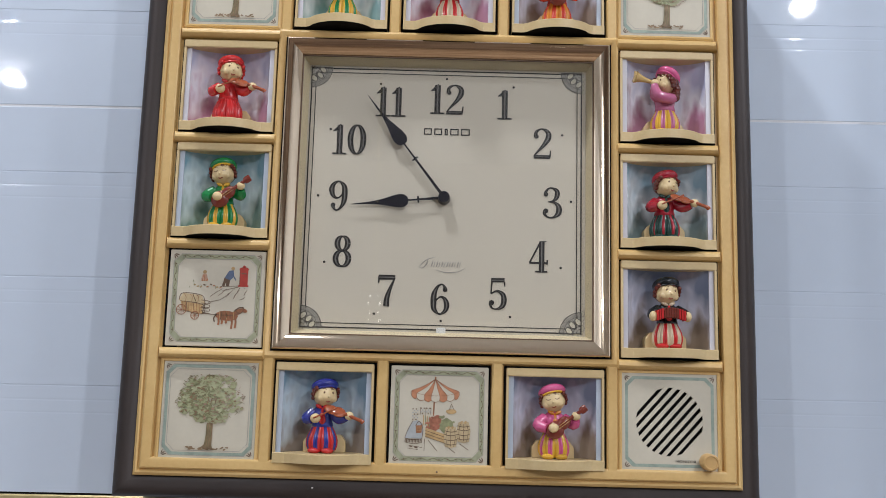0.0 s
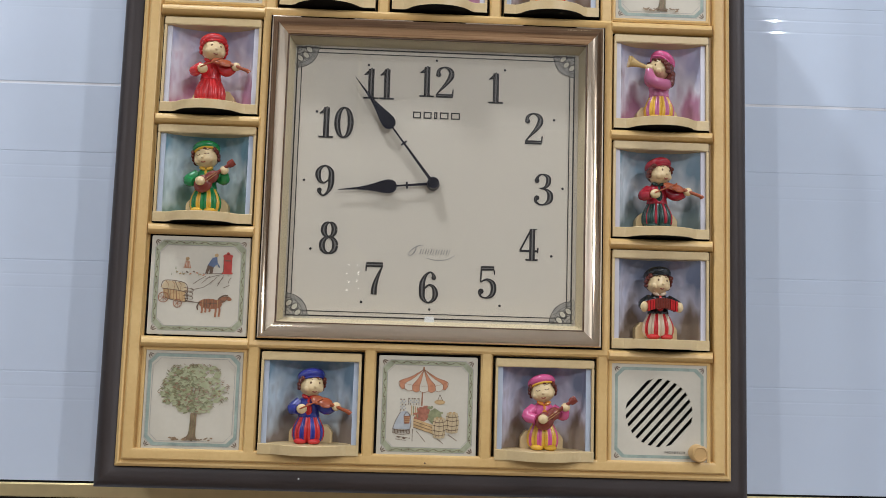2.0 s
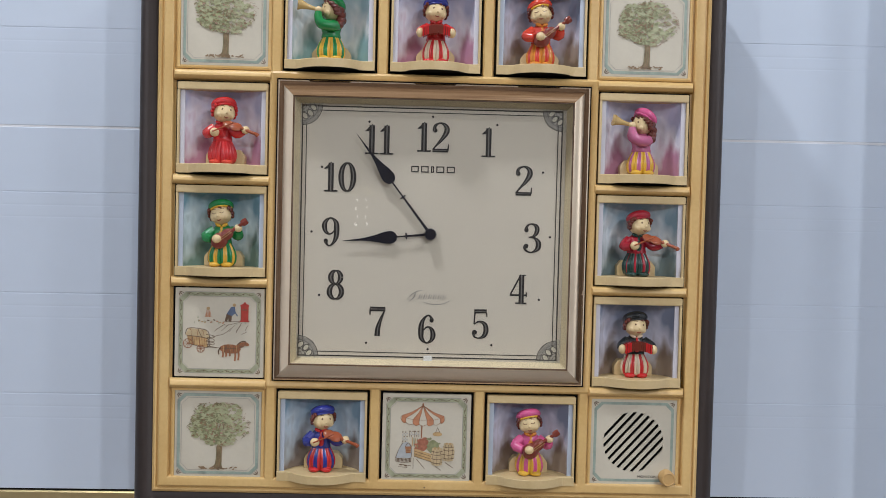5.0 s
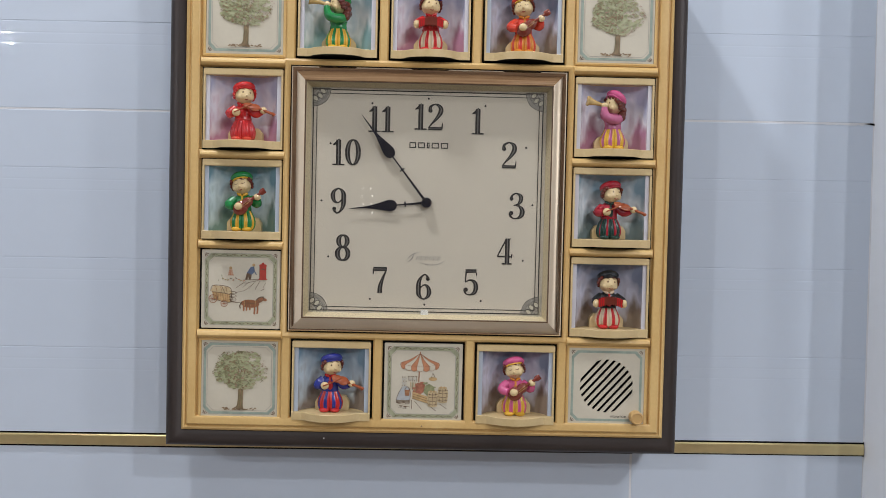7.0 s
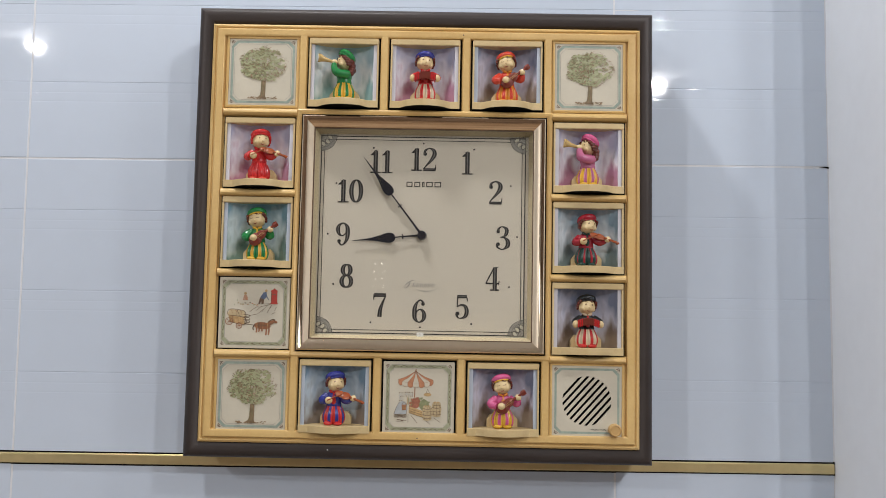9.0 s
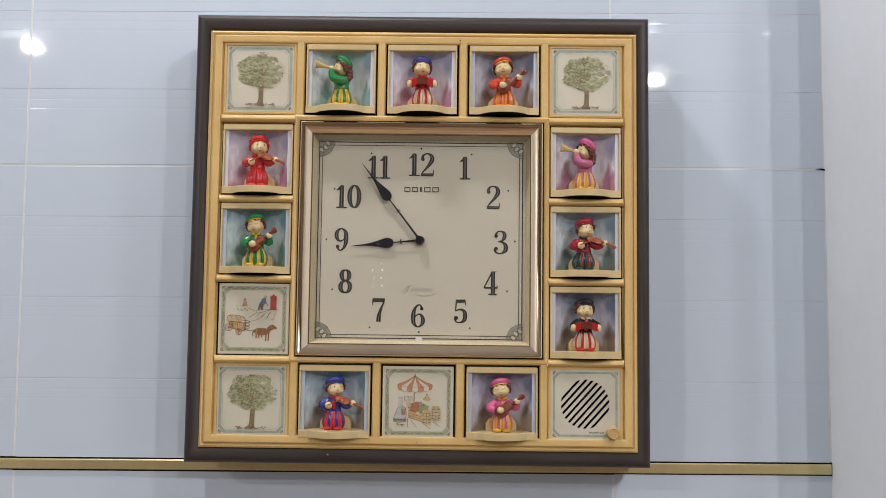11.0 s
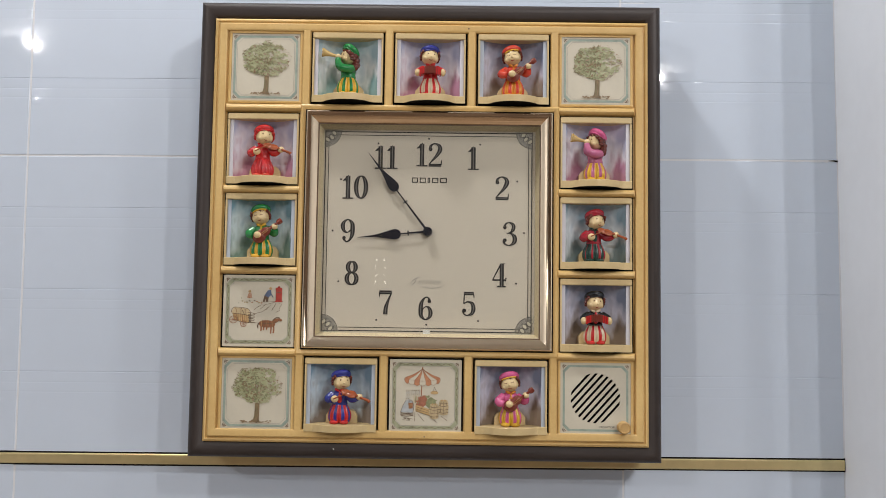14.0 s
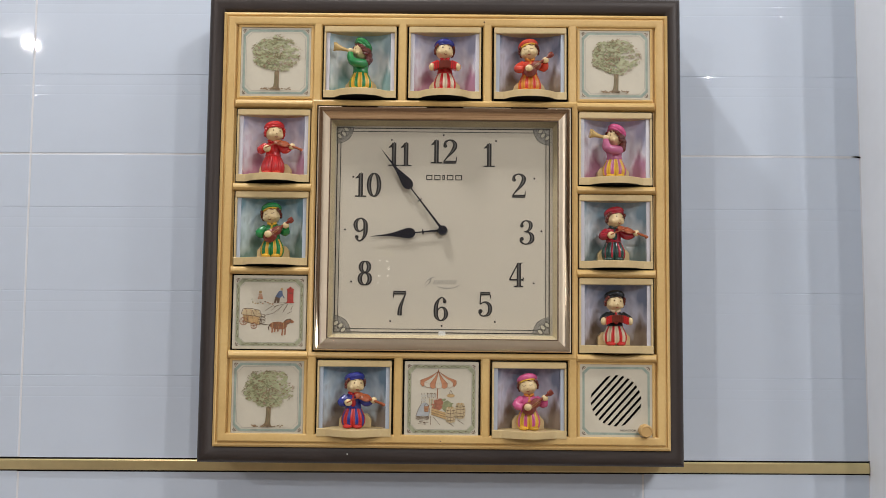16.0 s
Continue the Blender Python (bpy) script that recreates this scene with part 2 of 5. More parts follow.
def smooth_line(pts, steps=6):
    """Catmull-Rom through tuples of any length."""
    out = []
    for i in range(len(pts) - 1):
        p = [np.array(pts[max(0, min(len(pts) - 1, k))], float) for k in (i - 1, i, i + 1, i + 2)]
        for k in range(steps):
            t = k / steps
            out.append(0.5 * (2 * p[1] + (p[2] - p[0]) * t + (2 * p[0] - 5 * p[1] + 4 * p[2] - p[3]) * t * t + (3 * p[1] - p[0] - 3 * p[2] + p[3]) * t ** 3))
    out.append(np.array(pts[-1], float))
    return out


def stroke(bm, pts, y, mat=0, closed=False, curve=True, widen=1.0):
    """A printed pen stroke: (x, z, width) along the line, laid flat at depth y."""
    line = smooth_line(pts) if curve and len(pts) > 2 else [np.array(p, float) for p in pts]
    left, right = [], []
    n = len(line)
    for i, p in enumerate(line):
        a, b = line[max(i - 1, 0)], line[min(i + 1, n - 1)]
        if closed:
            a, b = line[(i - 1) % (n - 1)], line[(i + 1) % (n - 1)]
        d = b[:2] - a[:2]
        d = d / (np.hypot(*d) + 1e-9)
        w = max(p[2], 1e-6) * widen / 2
        left.append(bm.verts.new((p[0] - d[1] * w, y, p[1] + d[0] * w)))
        right.append(bm.verts.new((p[0] + d[1] * w, y, p[1] - d[0] * w)))
    for i in range(n - 1):
        bm.faces.new((left[i], left[i + 1], right[i + 1], right[i])).material_index = mat


# ---- the room ----
def plain(name, x0, x1, y0, y1, z0, z1, mat, label, category):
    bm = bmesh.new()
    box(bm, x0, x1, y0, y1, z0, z1)
    return tagged(link(name, bm, mat), label, category, kind="structure")


XW, XE, YS, EDGE = -2.208, 2.2, -4.0, 0.4095
plain("floor", XW - 0.1, XE + 0.1, YS - 0.1, 0.2, -0.1, 0, FLOOR, "unseen floor of the room, mottled beige and brown for reflections", "floor")
plain("ceiling", XW - 0.1, XE + 0.1, YS - 0.1, 0.2, CEIL, CEIL + 0.1, CEILING, "white painted ceiling with round downlights", "ceiling")
plain("wall_west", XW - 0.1, XW, YS, 0.2, 0, CEIL, PLASTER, "plain white painted side wall", "wall")
plain("wall_east", XE, XE + 0.1, YS, 0.2, 0, CEIL, PLASTER, "plain white painted side wall", "wall")
plain("wall_south", XW, XE, YS - 0.1, YS, 0, CEIL, FAR_WALL, "unseen warm brown wall facing the clock, mottled for reflections", "wall")


def pilaster():
    """The plastered return beside the tiles, its arris slightly wavy where plaster meets tile."""
    bm = bmesh.new()
    n = 60
    rows = []
    for k in range(n + 1):
        z = CEIL * k / n
        w = 0.0012 * noise.noise((0, 0, z * 9)) + 0.0006 * noise.noise((3, 0, z * 40))
        rows.append([bm.verts.new(p) for p in ((EDGE + w, 0.02, z), (EDGE + w, -0.002, z), (EDGE + 0.002 + w, -0.012, z), (EDGE + 0.003, -0.154, z), (EDGE + 0.009, -0.16, z), (0.9, -0.16, z), (0.9, 0.02, z))])
    for a, b in zip(rows, rows[1:]):
        for i in range(len(a) - 1):
            bm.faces.new((a[i], a[i + 1], b[i + 1], b[i]))
    return tagged(link("wall_return", bm, PLASTER), "white plastered wall return beside the tiles", "wall", kind="structure")


pilaster()
plain("wall_north_end", 0.9, XE, 0, 0.1, 0, CEIL, PLASTER, "plain white painted wall", "wall")

STRIP_TOP, STRIP_LOW, JOINT = 1.6835, 1.6722, 0.0019
tiled = plain("wall_north", XW, 0.52, 0.0003, 0.2, 0, CEIL, GROUT, "wall of glossy bluish white ribbed tiles with white grout", "tiled wall")


def brass_strip():
    bm = bmesh.new()
    h = STRIP_TOP - STRIP_LOW
    prof = [(0.0006, 0.001), (0.0006, -0.0016), (0.0016, -0.0026), (h - 0.0016, -0.0026), (h - 0.0006, -0.0016), (h - 0.0006, 0.001)]
    bar(bm, prof, XW, EDGE - 0.0015, "x", STRIP_LOW)
    return tagged(link("brass_trim", bm, BRASS), "polished brass trim strip set between tile courses", "trim", kind="structure")


brass_strip()
bm = bmesh.new()
box(bm, XW, EDGE, 0.0000, 0.00025, STRIP_LOW - 0.0012, STRIP_TOP + 0.0012)
tagged(link("trim_joint", bm, BLACK), "dark joint behind the brass strip", "trim", kind="structure")


def downlight(x, y, watts, radius):
    body = new("ceiling_light")
    body.location = (x, y, CEIL)
    bm = bmesh.new()
    n = 28
    prof = [(radius + 0.014, 0.0), (radius + 0.012, -0.005), (radius + 0.003, -0.007), (radius, -0.003), (radius, 0.0)]
    rows = [[bm.verts.new((r * math.cos(math.tau * k / n), r * math.sin(math.tau * k / n), z)) for k in range(n)] for r, z in prof]
    for a, b in zip(rows, rows[1:]):
        for k in range(n):
            bm.faces.new((a[k], a[(k + 1) % n], b[(k + 1) % n], b[k]))
    link("trim_ring", bm, CEILING, body)
    if radius > 0.03:
        bm = bmesh.new()
        bmesh.ops.create_circle(bm, cap_ends=True, segments=n, radius=radius - 0.001, matrix=Matrix.Translation((0, 0, -0.002)))
        link("diffuser", bm, LAMP_GLOW, body, "glowing white diffuser")
        lamp = bpy.data.lights.new("downlight_glow", "AREA")
        lamp.shape, lamp.size = "DISK", 2 * radius
        aim, drop = 0, 0.009
    else:
        # small swivel spotlights turned towards the tiled wall
        aim, drop = 34, 0.018
        bm = bmesh.new()
        bmesh.ops.create_cone(bm, cap_ends=True, segments=20, radius1=radius + 0.002, radius2=0.016, depth=0.02, matrix=pose(0, 0, -drop, aim) @ Matrix.Translation((0, 0, 0.0118)))
        link("spot_head", bm, CEILING, body)
        lamp = bpy.data.lights.new("spotlight_glow", "AREA")
        lamp.shape, lamp.size = "DISK", 2 * radius
    lamp.energy, lamp.color = watts, LAMP_COLOUR
    holder = new("downlight_glow", lamp)
    holder.matrix_world = pose(x, y, CEIL - drop, aim)
    return tagged(body, "round recessed ceiling downlight, switched on", "ceiling light", "ceiling downlights")


def crystal_pendant(x, y, z):
    """Unseen cluster of small glowing beads hung on a rod, added for dial-glass glints."""
    body = new("pendant_lamp")
    body.location = (x, y, z)
    bm = bmesh.new()
    tube(bm, [(0, 0, 0.05, 0.003), (0, 0.001, CEIL - z, 0.003)], seg=8)
    link("rod", bm, BRASS, body)
    bm = bmesh.new()
    bmesh.ops.create_cone(bm, cap_ends=True, segments=20, radius1=0.03, radius2=0.012, depth=0.02, matrix=Matrix.Translation((0, 0, 0.045)))
    link("cap", bm, BRASS, body)
    for k in range(4):
        for sx in (-1, 1):
            bm = bmesh.new()
            ball(bm, (sx * (0.009 + 0.003 * (k % 2)), 0.004 * sx, 0.026 - 0.017 * k), (0.0024, 0.0024, 0.0030 + 0.0008 * (k % 2)), seg=10, rings=8)
            link("bead", bm, BEAD_GLOW, body, "small glowing bead")
    return tagged(body, "unseen brass pendant lamp with glowing beads, added for dial glints", "pendant lamp")


BEAD_GLOW = glowing("bead_glow", (1.0, 0.98, 0.94), 3.0)
crystal_pendant(-0.137, -1.30, 1.923)
LAMP_GLOW = glowing("lamp_glow", (1.0, 0.96, 0.9), 6.0)
for spec in DOWNLIGHTS:
    downlight(*spec)


# ---- the clock ----
MM = 0.001
clock = new("wall_clock")
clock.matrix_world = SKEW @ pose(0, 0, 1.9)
tagged(clock, "square brown and yellow wall clock with doll niches on tiles", "wall clock")
COLS = [-154.5 * MM, -77.5 * MM, -0.5 * MM, 77 * MM, 154 * MM]
ROWS_Z = [150.5 * MM, 73 * MM, -2 * MM, -77 * MM, -152 * MM]
HALF = 34.2 * MM
X0, X1, Z0, Z1 = -0.2172, 0.2152, -0.2103, 0.2138
GX0, GX1, GZ0, GZ1 = -0.2015, 0.2012, -0.1945, 0.1955
DX0, DX1, DZ0, DZ1 = -0.1142, 0.1136, -0.1102, 0.1092


def clock_case():
    bm = bmesh.new()
    box(bm, X0 + 0.004, X1 - 0.004, -0.028, 0.0, Z0 + 0.004, Z1 - 0.004)
    link("back_box", bm, BLACK, clock, "black back of the case")
    bm = bmesh.new()
    prof = [(0.0, -0.001), (0.0, -0.0665), (0.0006, -0.0695), (0.0024, -0.0725), (0.0058, -0.0742), (0.0088, -0.0738), (0.0132, -0.0720), (0.0152, -0.0690), (0.0170, -0.0600), (0.0170, -0.001)]
    ring_sweep(bm, prof, X0, X1, Z0, Z1)
    link("outer_frame", bm, BROWN, clock, "matt dark brown moulded outer frame")


def lattice():
    """Yellow front: a plate with openings, a stepped border and rounded rails between the cells."""
    bm = bmesh.new()
    # plate, one quad per solid strip
    base = -0.0725
    xs = sorted([GX0, GX1] + [c + s * HALF for c in COLS for s in (-1, 1)])
    zs = sorted([GZ0, GZ1] + [c + s * HALF for c in ROWS_Z for s in (-1, 1)])
    for i in range(len(xs) - 1):
        for j in range(len(zs) - 1):
            cx, cz = (xs[i] + xs[i + 1]) / 2, (zs[j] + zs[j + 1]) / 2
            if DX0 < cx < DX1 and DZ0 < cz < DZ1:
                continue
            if any(abs(cx - c) < HALF for c in COLS) and any(abs(cz - c) < HALF for c in ROWS_Z):
                continue
            box(bm, xs[i], xs[i + 1], base, -0.03, zs[j], zs[j + 1])
    bmesh.ops.remove_doubles(bm, verts=bm.verts, dist=1e-6)
    link("lattice_plate", bm, YELLOW, clock, "yellowed plastic lattice plate")
    # stepped border just inside the brown frame
    bm = bmesh.new()
    ring_sweep(bm, [(-0.0010, -0.05), (-0.0010, -0.0738), (0.0008, -0.0752), (0.0018, -0.0748), (0.0024, -0.0736), (0.0032, -0.0736), (0.0037, -0.0758), (0.0046, -0.0766), (0.0092, -0.0766), (0.0106, -0.0758), (0.0112, -0.0724)], GX0, GX1, GZ0, GZ1)
    link("border_moulding", bm, YELLOW, clock)
    # moulding round the dial
    bm = bmesh.new()
    ring_sweep(bm, [(-0.0072, -0.0724), (-0.0062, -0.0764), (-0.0046, -0.0774), (-0.0028, -0.0768), (-0.0012, -0.0748), (-0.0011, -0.05)], DX0, DX1, DZ0, DZ1)
    link("dial_moulding", bm, YELLOW, clock)
    # black strip laid in for the shaded gap between moulding and bezel
    bm = bmesh.new()
    ring_sweep(bm, [(-0.0013, -0.0740), (-0.0013, -0.0753), (-0.0001, -0.0753), (-0.0001, -0.0740)], DX0, DX1, DZ0, DZ1)
    link("bezel_gap_shade", bm, BLACK, clock, "black strip for the shaded gap round the bezel")
    # rails between neighbouring cells
    rail = [(-0.0038, -0.0715), (-0.0036, -0.0752), (-0.0026, -0.0777), (-0.0008, -0.0789), (0.0010, -0.0787), (0.0026, -0.0775), (0.0035, -0.0752), (0.0038, -0.0715)]
    for cx in (COLS[0], COLS[4]):
        for a, b in zip(ROWS_Z, ROWS_Z[1:]):
            bm = bmesh.new()
            bar(bm, rail, cx - 0.0375, cx + 0.0375, "x", (a + b) / 2, 0.003)
            link("rail", bm, YELLOW, clock)
    for cz in (ROWS_Z[0], ROWS_Z[4]):
        for a, b in zip(COLS, COLS[1:]):
            bm = bmesh.new()
            bar(bm, [(o * 1.05, max(y, -0.0764)) for o, y in rail], cz - 0.0385, cz + 0.0385, "z", (a + b) / 2, 0.001)
            link("rail", bm, YELLOW, clock)


clock_case()
lattice()


# -- dial --
DIAL_Y = -0.0615
INK_Y = DIAL_Y - 0.00025


def digit_strokes(ch):
    """Serif numeral as pen strokes and blobs, unit height."""
    if ch == "1":
        return [[(0.25, 0.0, 0.17), (0.25, 0.97, 0.17)], [(0.27, 1.0, 0.03), (0.17, 0.85, 0.10), (0.03, 0.77, 0.03)], [(0.02, 0.025, 0.05), (0.48, 0.025, 0.05)]], [], 0.50
    if ch == "2":
        return [[(0.10, 0.70, 0.12), (0.12, 0.88, 0.09), (0.30, 0.975, 0.05), (0.48, 0.88, 0.13), (0.51, 0.70, 0.17), (0.38, 0.47, 0.12), (0.18, 0.24, 0.06), (0.05, 0.08, 0.04)], [(0.04, 0.055, 0.11), (0.57, 0.055, 0.11)], [(0.56, 0.05, 0.05), (0.58, 0.27, 0.03)]], [(0.12, 0.73, 0.075)], 0.62
    if ch == "3":
        return [[(0.10, 0.80, 0.10), (0.18, 0.94, 0.06), (0.32, 0.975, 0.05), (0.47, 0.88, 0.13), (0.47, 0.70, 0.14), (0.36, 0.56, 0.07), (0.20, 0.53, 0.03)], [(0.20, 0.53, 0.03), (0.40, 0.50, 0.07), (0.53, 0.36, 0.16), (0.52, 0.16, 0.16), (0.36, 0.03, 0.06), (0.20, 0.03, 0.05), (0.08, 0.13, 0.08), (0.09, 0.24, 0.10)]], [(0.12, 0.77, 0.075), (0.12, 0.23, 0.08)], 0.62
    if ch == "4":
        return [[(0.40, 0.0, 0.16), (0.40, 0.99, 0.16)], [(0.36, 0.97, 0.05), (0.03, 0.32, 0.05)], [(0.01, 0.30, 0.06), (0.56, 0.30, 0.06)], [(0.20, 0.025, 0.05), (0.58, 0.025, 0.05)], [(0.57, 0.24, 0.03), (0.58, 0.40, 0.05)], [(0.34, 0.975, 0.04), (0.55, 0.985, 0.03)]], [], 0.62
    if ch == "5":
        return [[(0.10, 0.93, 0.13), (0.52, 0.94, 0.12)], [(0.52, 0.88, 0.05), (0.53, 0.74, 0.03)], [(0.125, 0.95, 0.05), (0.10, 0.50, 0.04)], [(0.10, 0.50, 0.04), (0.28, 0.59, 0.06), (0.46, 0.50, 0.13), (0.51, 0.30, 0.16), (0.45, 0.11, 0.13), (0.28, 0.025, 0.05), (0.13, 0.06, 0.05), (0.07, 0.20, 0.09)]], [(0.12, 0.22, 0.085)], 0.60
    if ch == "6":
        return [[(0.47, 0.82, 0.10), (0.36, 0.965, 0.05), (0.21, 0.88, 0.08), (0.11, 0.66, 0.15), (0.095, 0.40, 0.17), (0.12, 0.18, 0.14), (0.28, 0.03, 0.05), (0.45, 0.12, 0.11), (0.51, 0.30, 0.16), (0.45, 0.50, 0.11), (0.31, 0.57, 0.05), (0.17, 0.46, 0.05)]], [(0.45, 0.80, 0.075)], 0.60
    if ch == "7":
        return [[(0.04, 0.92, 0.14), (0.56, 0.92, 0.14)], [(0.05, 0.95, 0.05), (0.04, 0.72, 0.04)], [(0.55, 0.90, 0.04), (0.42, 0.60, 0.09), (0.32, 0.28, 0.15), (0.30, 0.0, 0.17)]], [], 0.60
    if ch == "9":
        strokes, blobs, w = digit_strokes("6")
        return [[(0.60 - x, 1 - z, k) for x, z, k in s] for s in strokes], [(0.60 - x, 1 - z, r) for x, z, r in blobs], w
    loops = {"0": [(0.30, 0.5, 0.21, 0.47)], "8": [(0.29, 0.755, 0.165, 0.22), (0.29, 0.27, 0.205, 0.245)]}[ch]
    out = []
    for cx, cz, rx, rz in loops:
        out.append([(cx + rx * math.cos(a), cz + rz * math.sin(a), 0.045 + 0.125 * abs(math.cos(a))) for a in (math.tau * k / 28 for k in range(29))])
    return out, [], 0.60


def numeral(text, cx, cz, height, parent):
    bm = bmesh.new()
    parts = [digit_strokes(c) for c in text]
    total = sum(p[2] for p in parts)
    x = -total / 2
    for i, (strokes, blobs, width) in enumerate(parts):
        for k, s in enumerate(strokes):
            pts = [((x + a) * height, (b - 0.5) * height, w * height) for a, b, w in s]
            y = -0.00002 * (k + 6 * i)
            stroke(bm, pts, y, 0, curve=len(pts) < 20, widen=1.1)
            if max(p[2] for p in pts) > 0.10 * height:
                stroke(bm, [(a, b, max(0.0, w - 0.07 * height) * 0.42) for a, b, w in pts], -0.00025 + y, 1, curve=len(pts) < 20)
        for a, b, r in blobs:
            patch(bm, oval((x + a) * height, (b - 0.5) * height, r * height, r * height, 14), -0.00015)
        x += width
    link("numeral", bm, [INK, INK_GREY], parent, "dark inlined serif numeral " + text, at=(cx, INK_Y, cz))


def corner_ornament(sx, sz, parent):
    """Engraved fan in a corner of the printed border."""
    bm = bmesh.new()
    r = 0.0155
    fan = [(0.0, 0.0)] + [(r * math.cos(a) * (1 + 0.05 * math.cos(8 * a)), r * math.sin(a) * (1 + 0.05 * math.cos(8 * a))) for a in (math.pi / 2 * k / 14 for k in range(15))]
    patch(bm, fan, 0, 0)

    def arc(q, a0, a1, w, lift, n=14):
        stroke(bm, [(q * math.cos(a), q * math.sin(a), w) for a in (a0 + (a1 - a0) * j / n for j in range(n + 1))], -lift, 1, curve=False)
    quarter = math.pi / 2
    for q, w in ((r, 0.0005), (0.80 * r, 0.00035), (0.36 * r, 0.0004), (0.22 * r, 0.0003)):
        arc(q, 0.0, quarter, w, 0.0001)
    for k in range(21):
        a = quarter * (0.02 + 0.96 * k / 20)
        stroke(bm, [(0.81 * r * math.cos(a), 0.81 * r * math.sin(a), 0.00022), (0.98 * r * math.cos(a + 0.05), 0.98 * r * math.sin(a + 0.05), 0.00022)], -0.00012, 3, curve=False)
    for k, a in enumerate((0.24, quarter / 2, quarter - 0.24)):
        cx, cz = 0.575 * r * math.cos(a), 0.575 * r * math.sin(a)
        ring = oval(cx, cz, 0.0028, 0.0019, 16, a + (0.5, 0.0, -0.5)[k])
        patch(bm, ring, -0.00014 - 0.00001 * k, 2)
        stroke(bm, [(x, z, 0.0006) for x, z in ring + ring[:1]], -0.0002 - 0.00002 * k, 1, curve=False)
    for s in (-1, 1):
        a = quarter / 2 + 0.29 * s
        stroke(bm, [(0.44 * r * math.cos(a - 0.1), 0.44 * r * math.sin(a - 0.1), 0.0004), (0.74 * r * math.cos(a + 0.06), 0.74 * r * math.sin(a + 0.06), 0.0004)], -0.00028, 1, curve=False)
    stroke(bm, [(0, 0, 0.0007), (0, r, 0.0007)], -0.0003, 1)
    stroke(bm, [(0, 0, 0.0007), (r, 0, 0.0007)], -0.0003, 1)
    # light scrolls standing out past the two straight edges
    for k, (t, q) in enumerate(((0.001, 0.0013), (0.0042, 0.0020), (0.0078, 0.0015), (0.0112, 0.0019), (0.0146, 0.0020))):
        for flip in (False, True):
            c = (t, -0.3 * q) if flip else (-0.3 * q, t)
            ring = oval(*c, q * 1.05, q * 0.95, 12)
            patch(bm, ring, 0.00004 + 0.000004 * k, 2)
            stroke(bm, [(x, z, 0.0003) for x, z in ring + ring[:1]], 0.00002 + 0.000004 * k, 4, curve=False)
    ob = link("corner_ornament", bm, [INK_PALE, INK_DEEP, CARD, INK_GREY, INK_FAINT], parent, "engraved grey corner ornament")
    ob.location = (sx * 0.0974 - 0.0011, INK_Y, sz * 0.0938 - 0.0004)
    ob.scale = (0.96, 1, 0.96)
    ob.rotation_euler = (0, {(-1, 1): 90, (1, 1): 180, (1, -1): 270, (-1, -1): 0}[(sx, sz)] * math.pi / 180, 0)


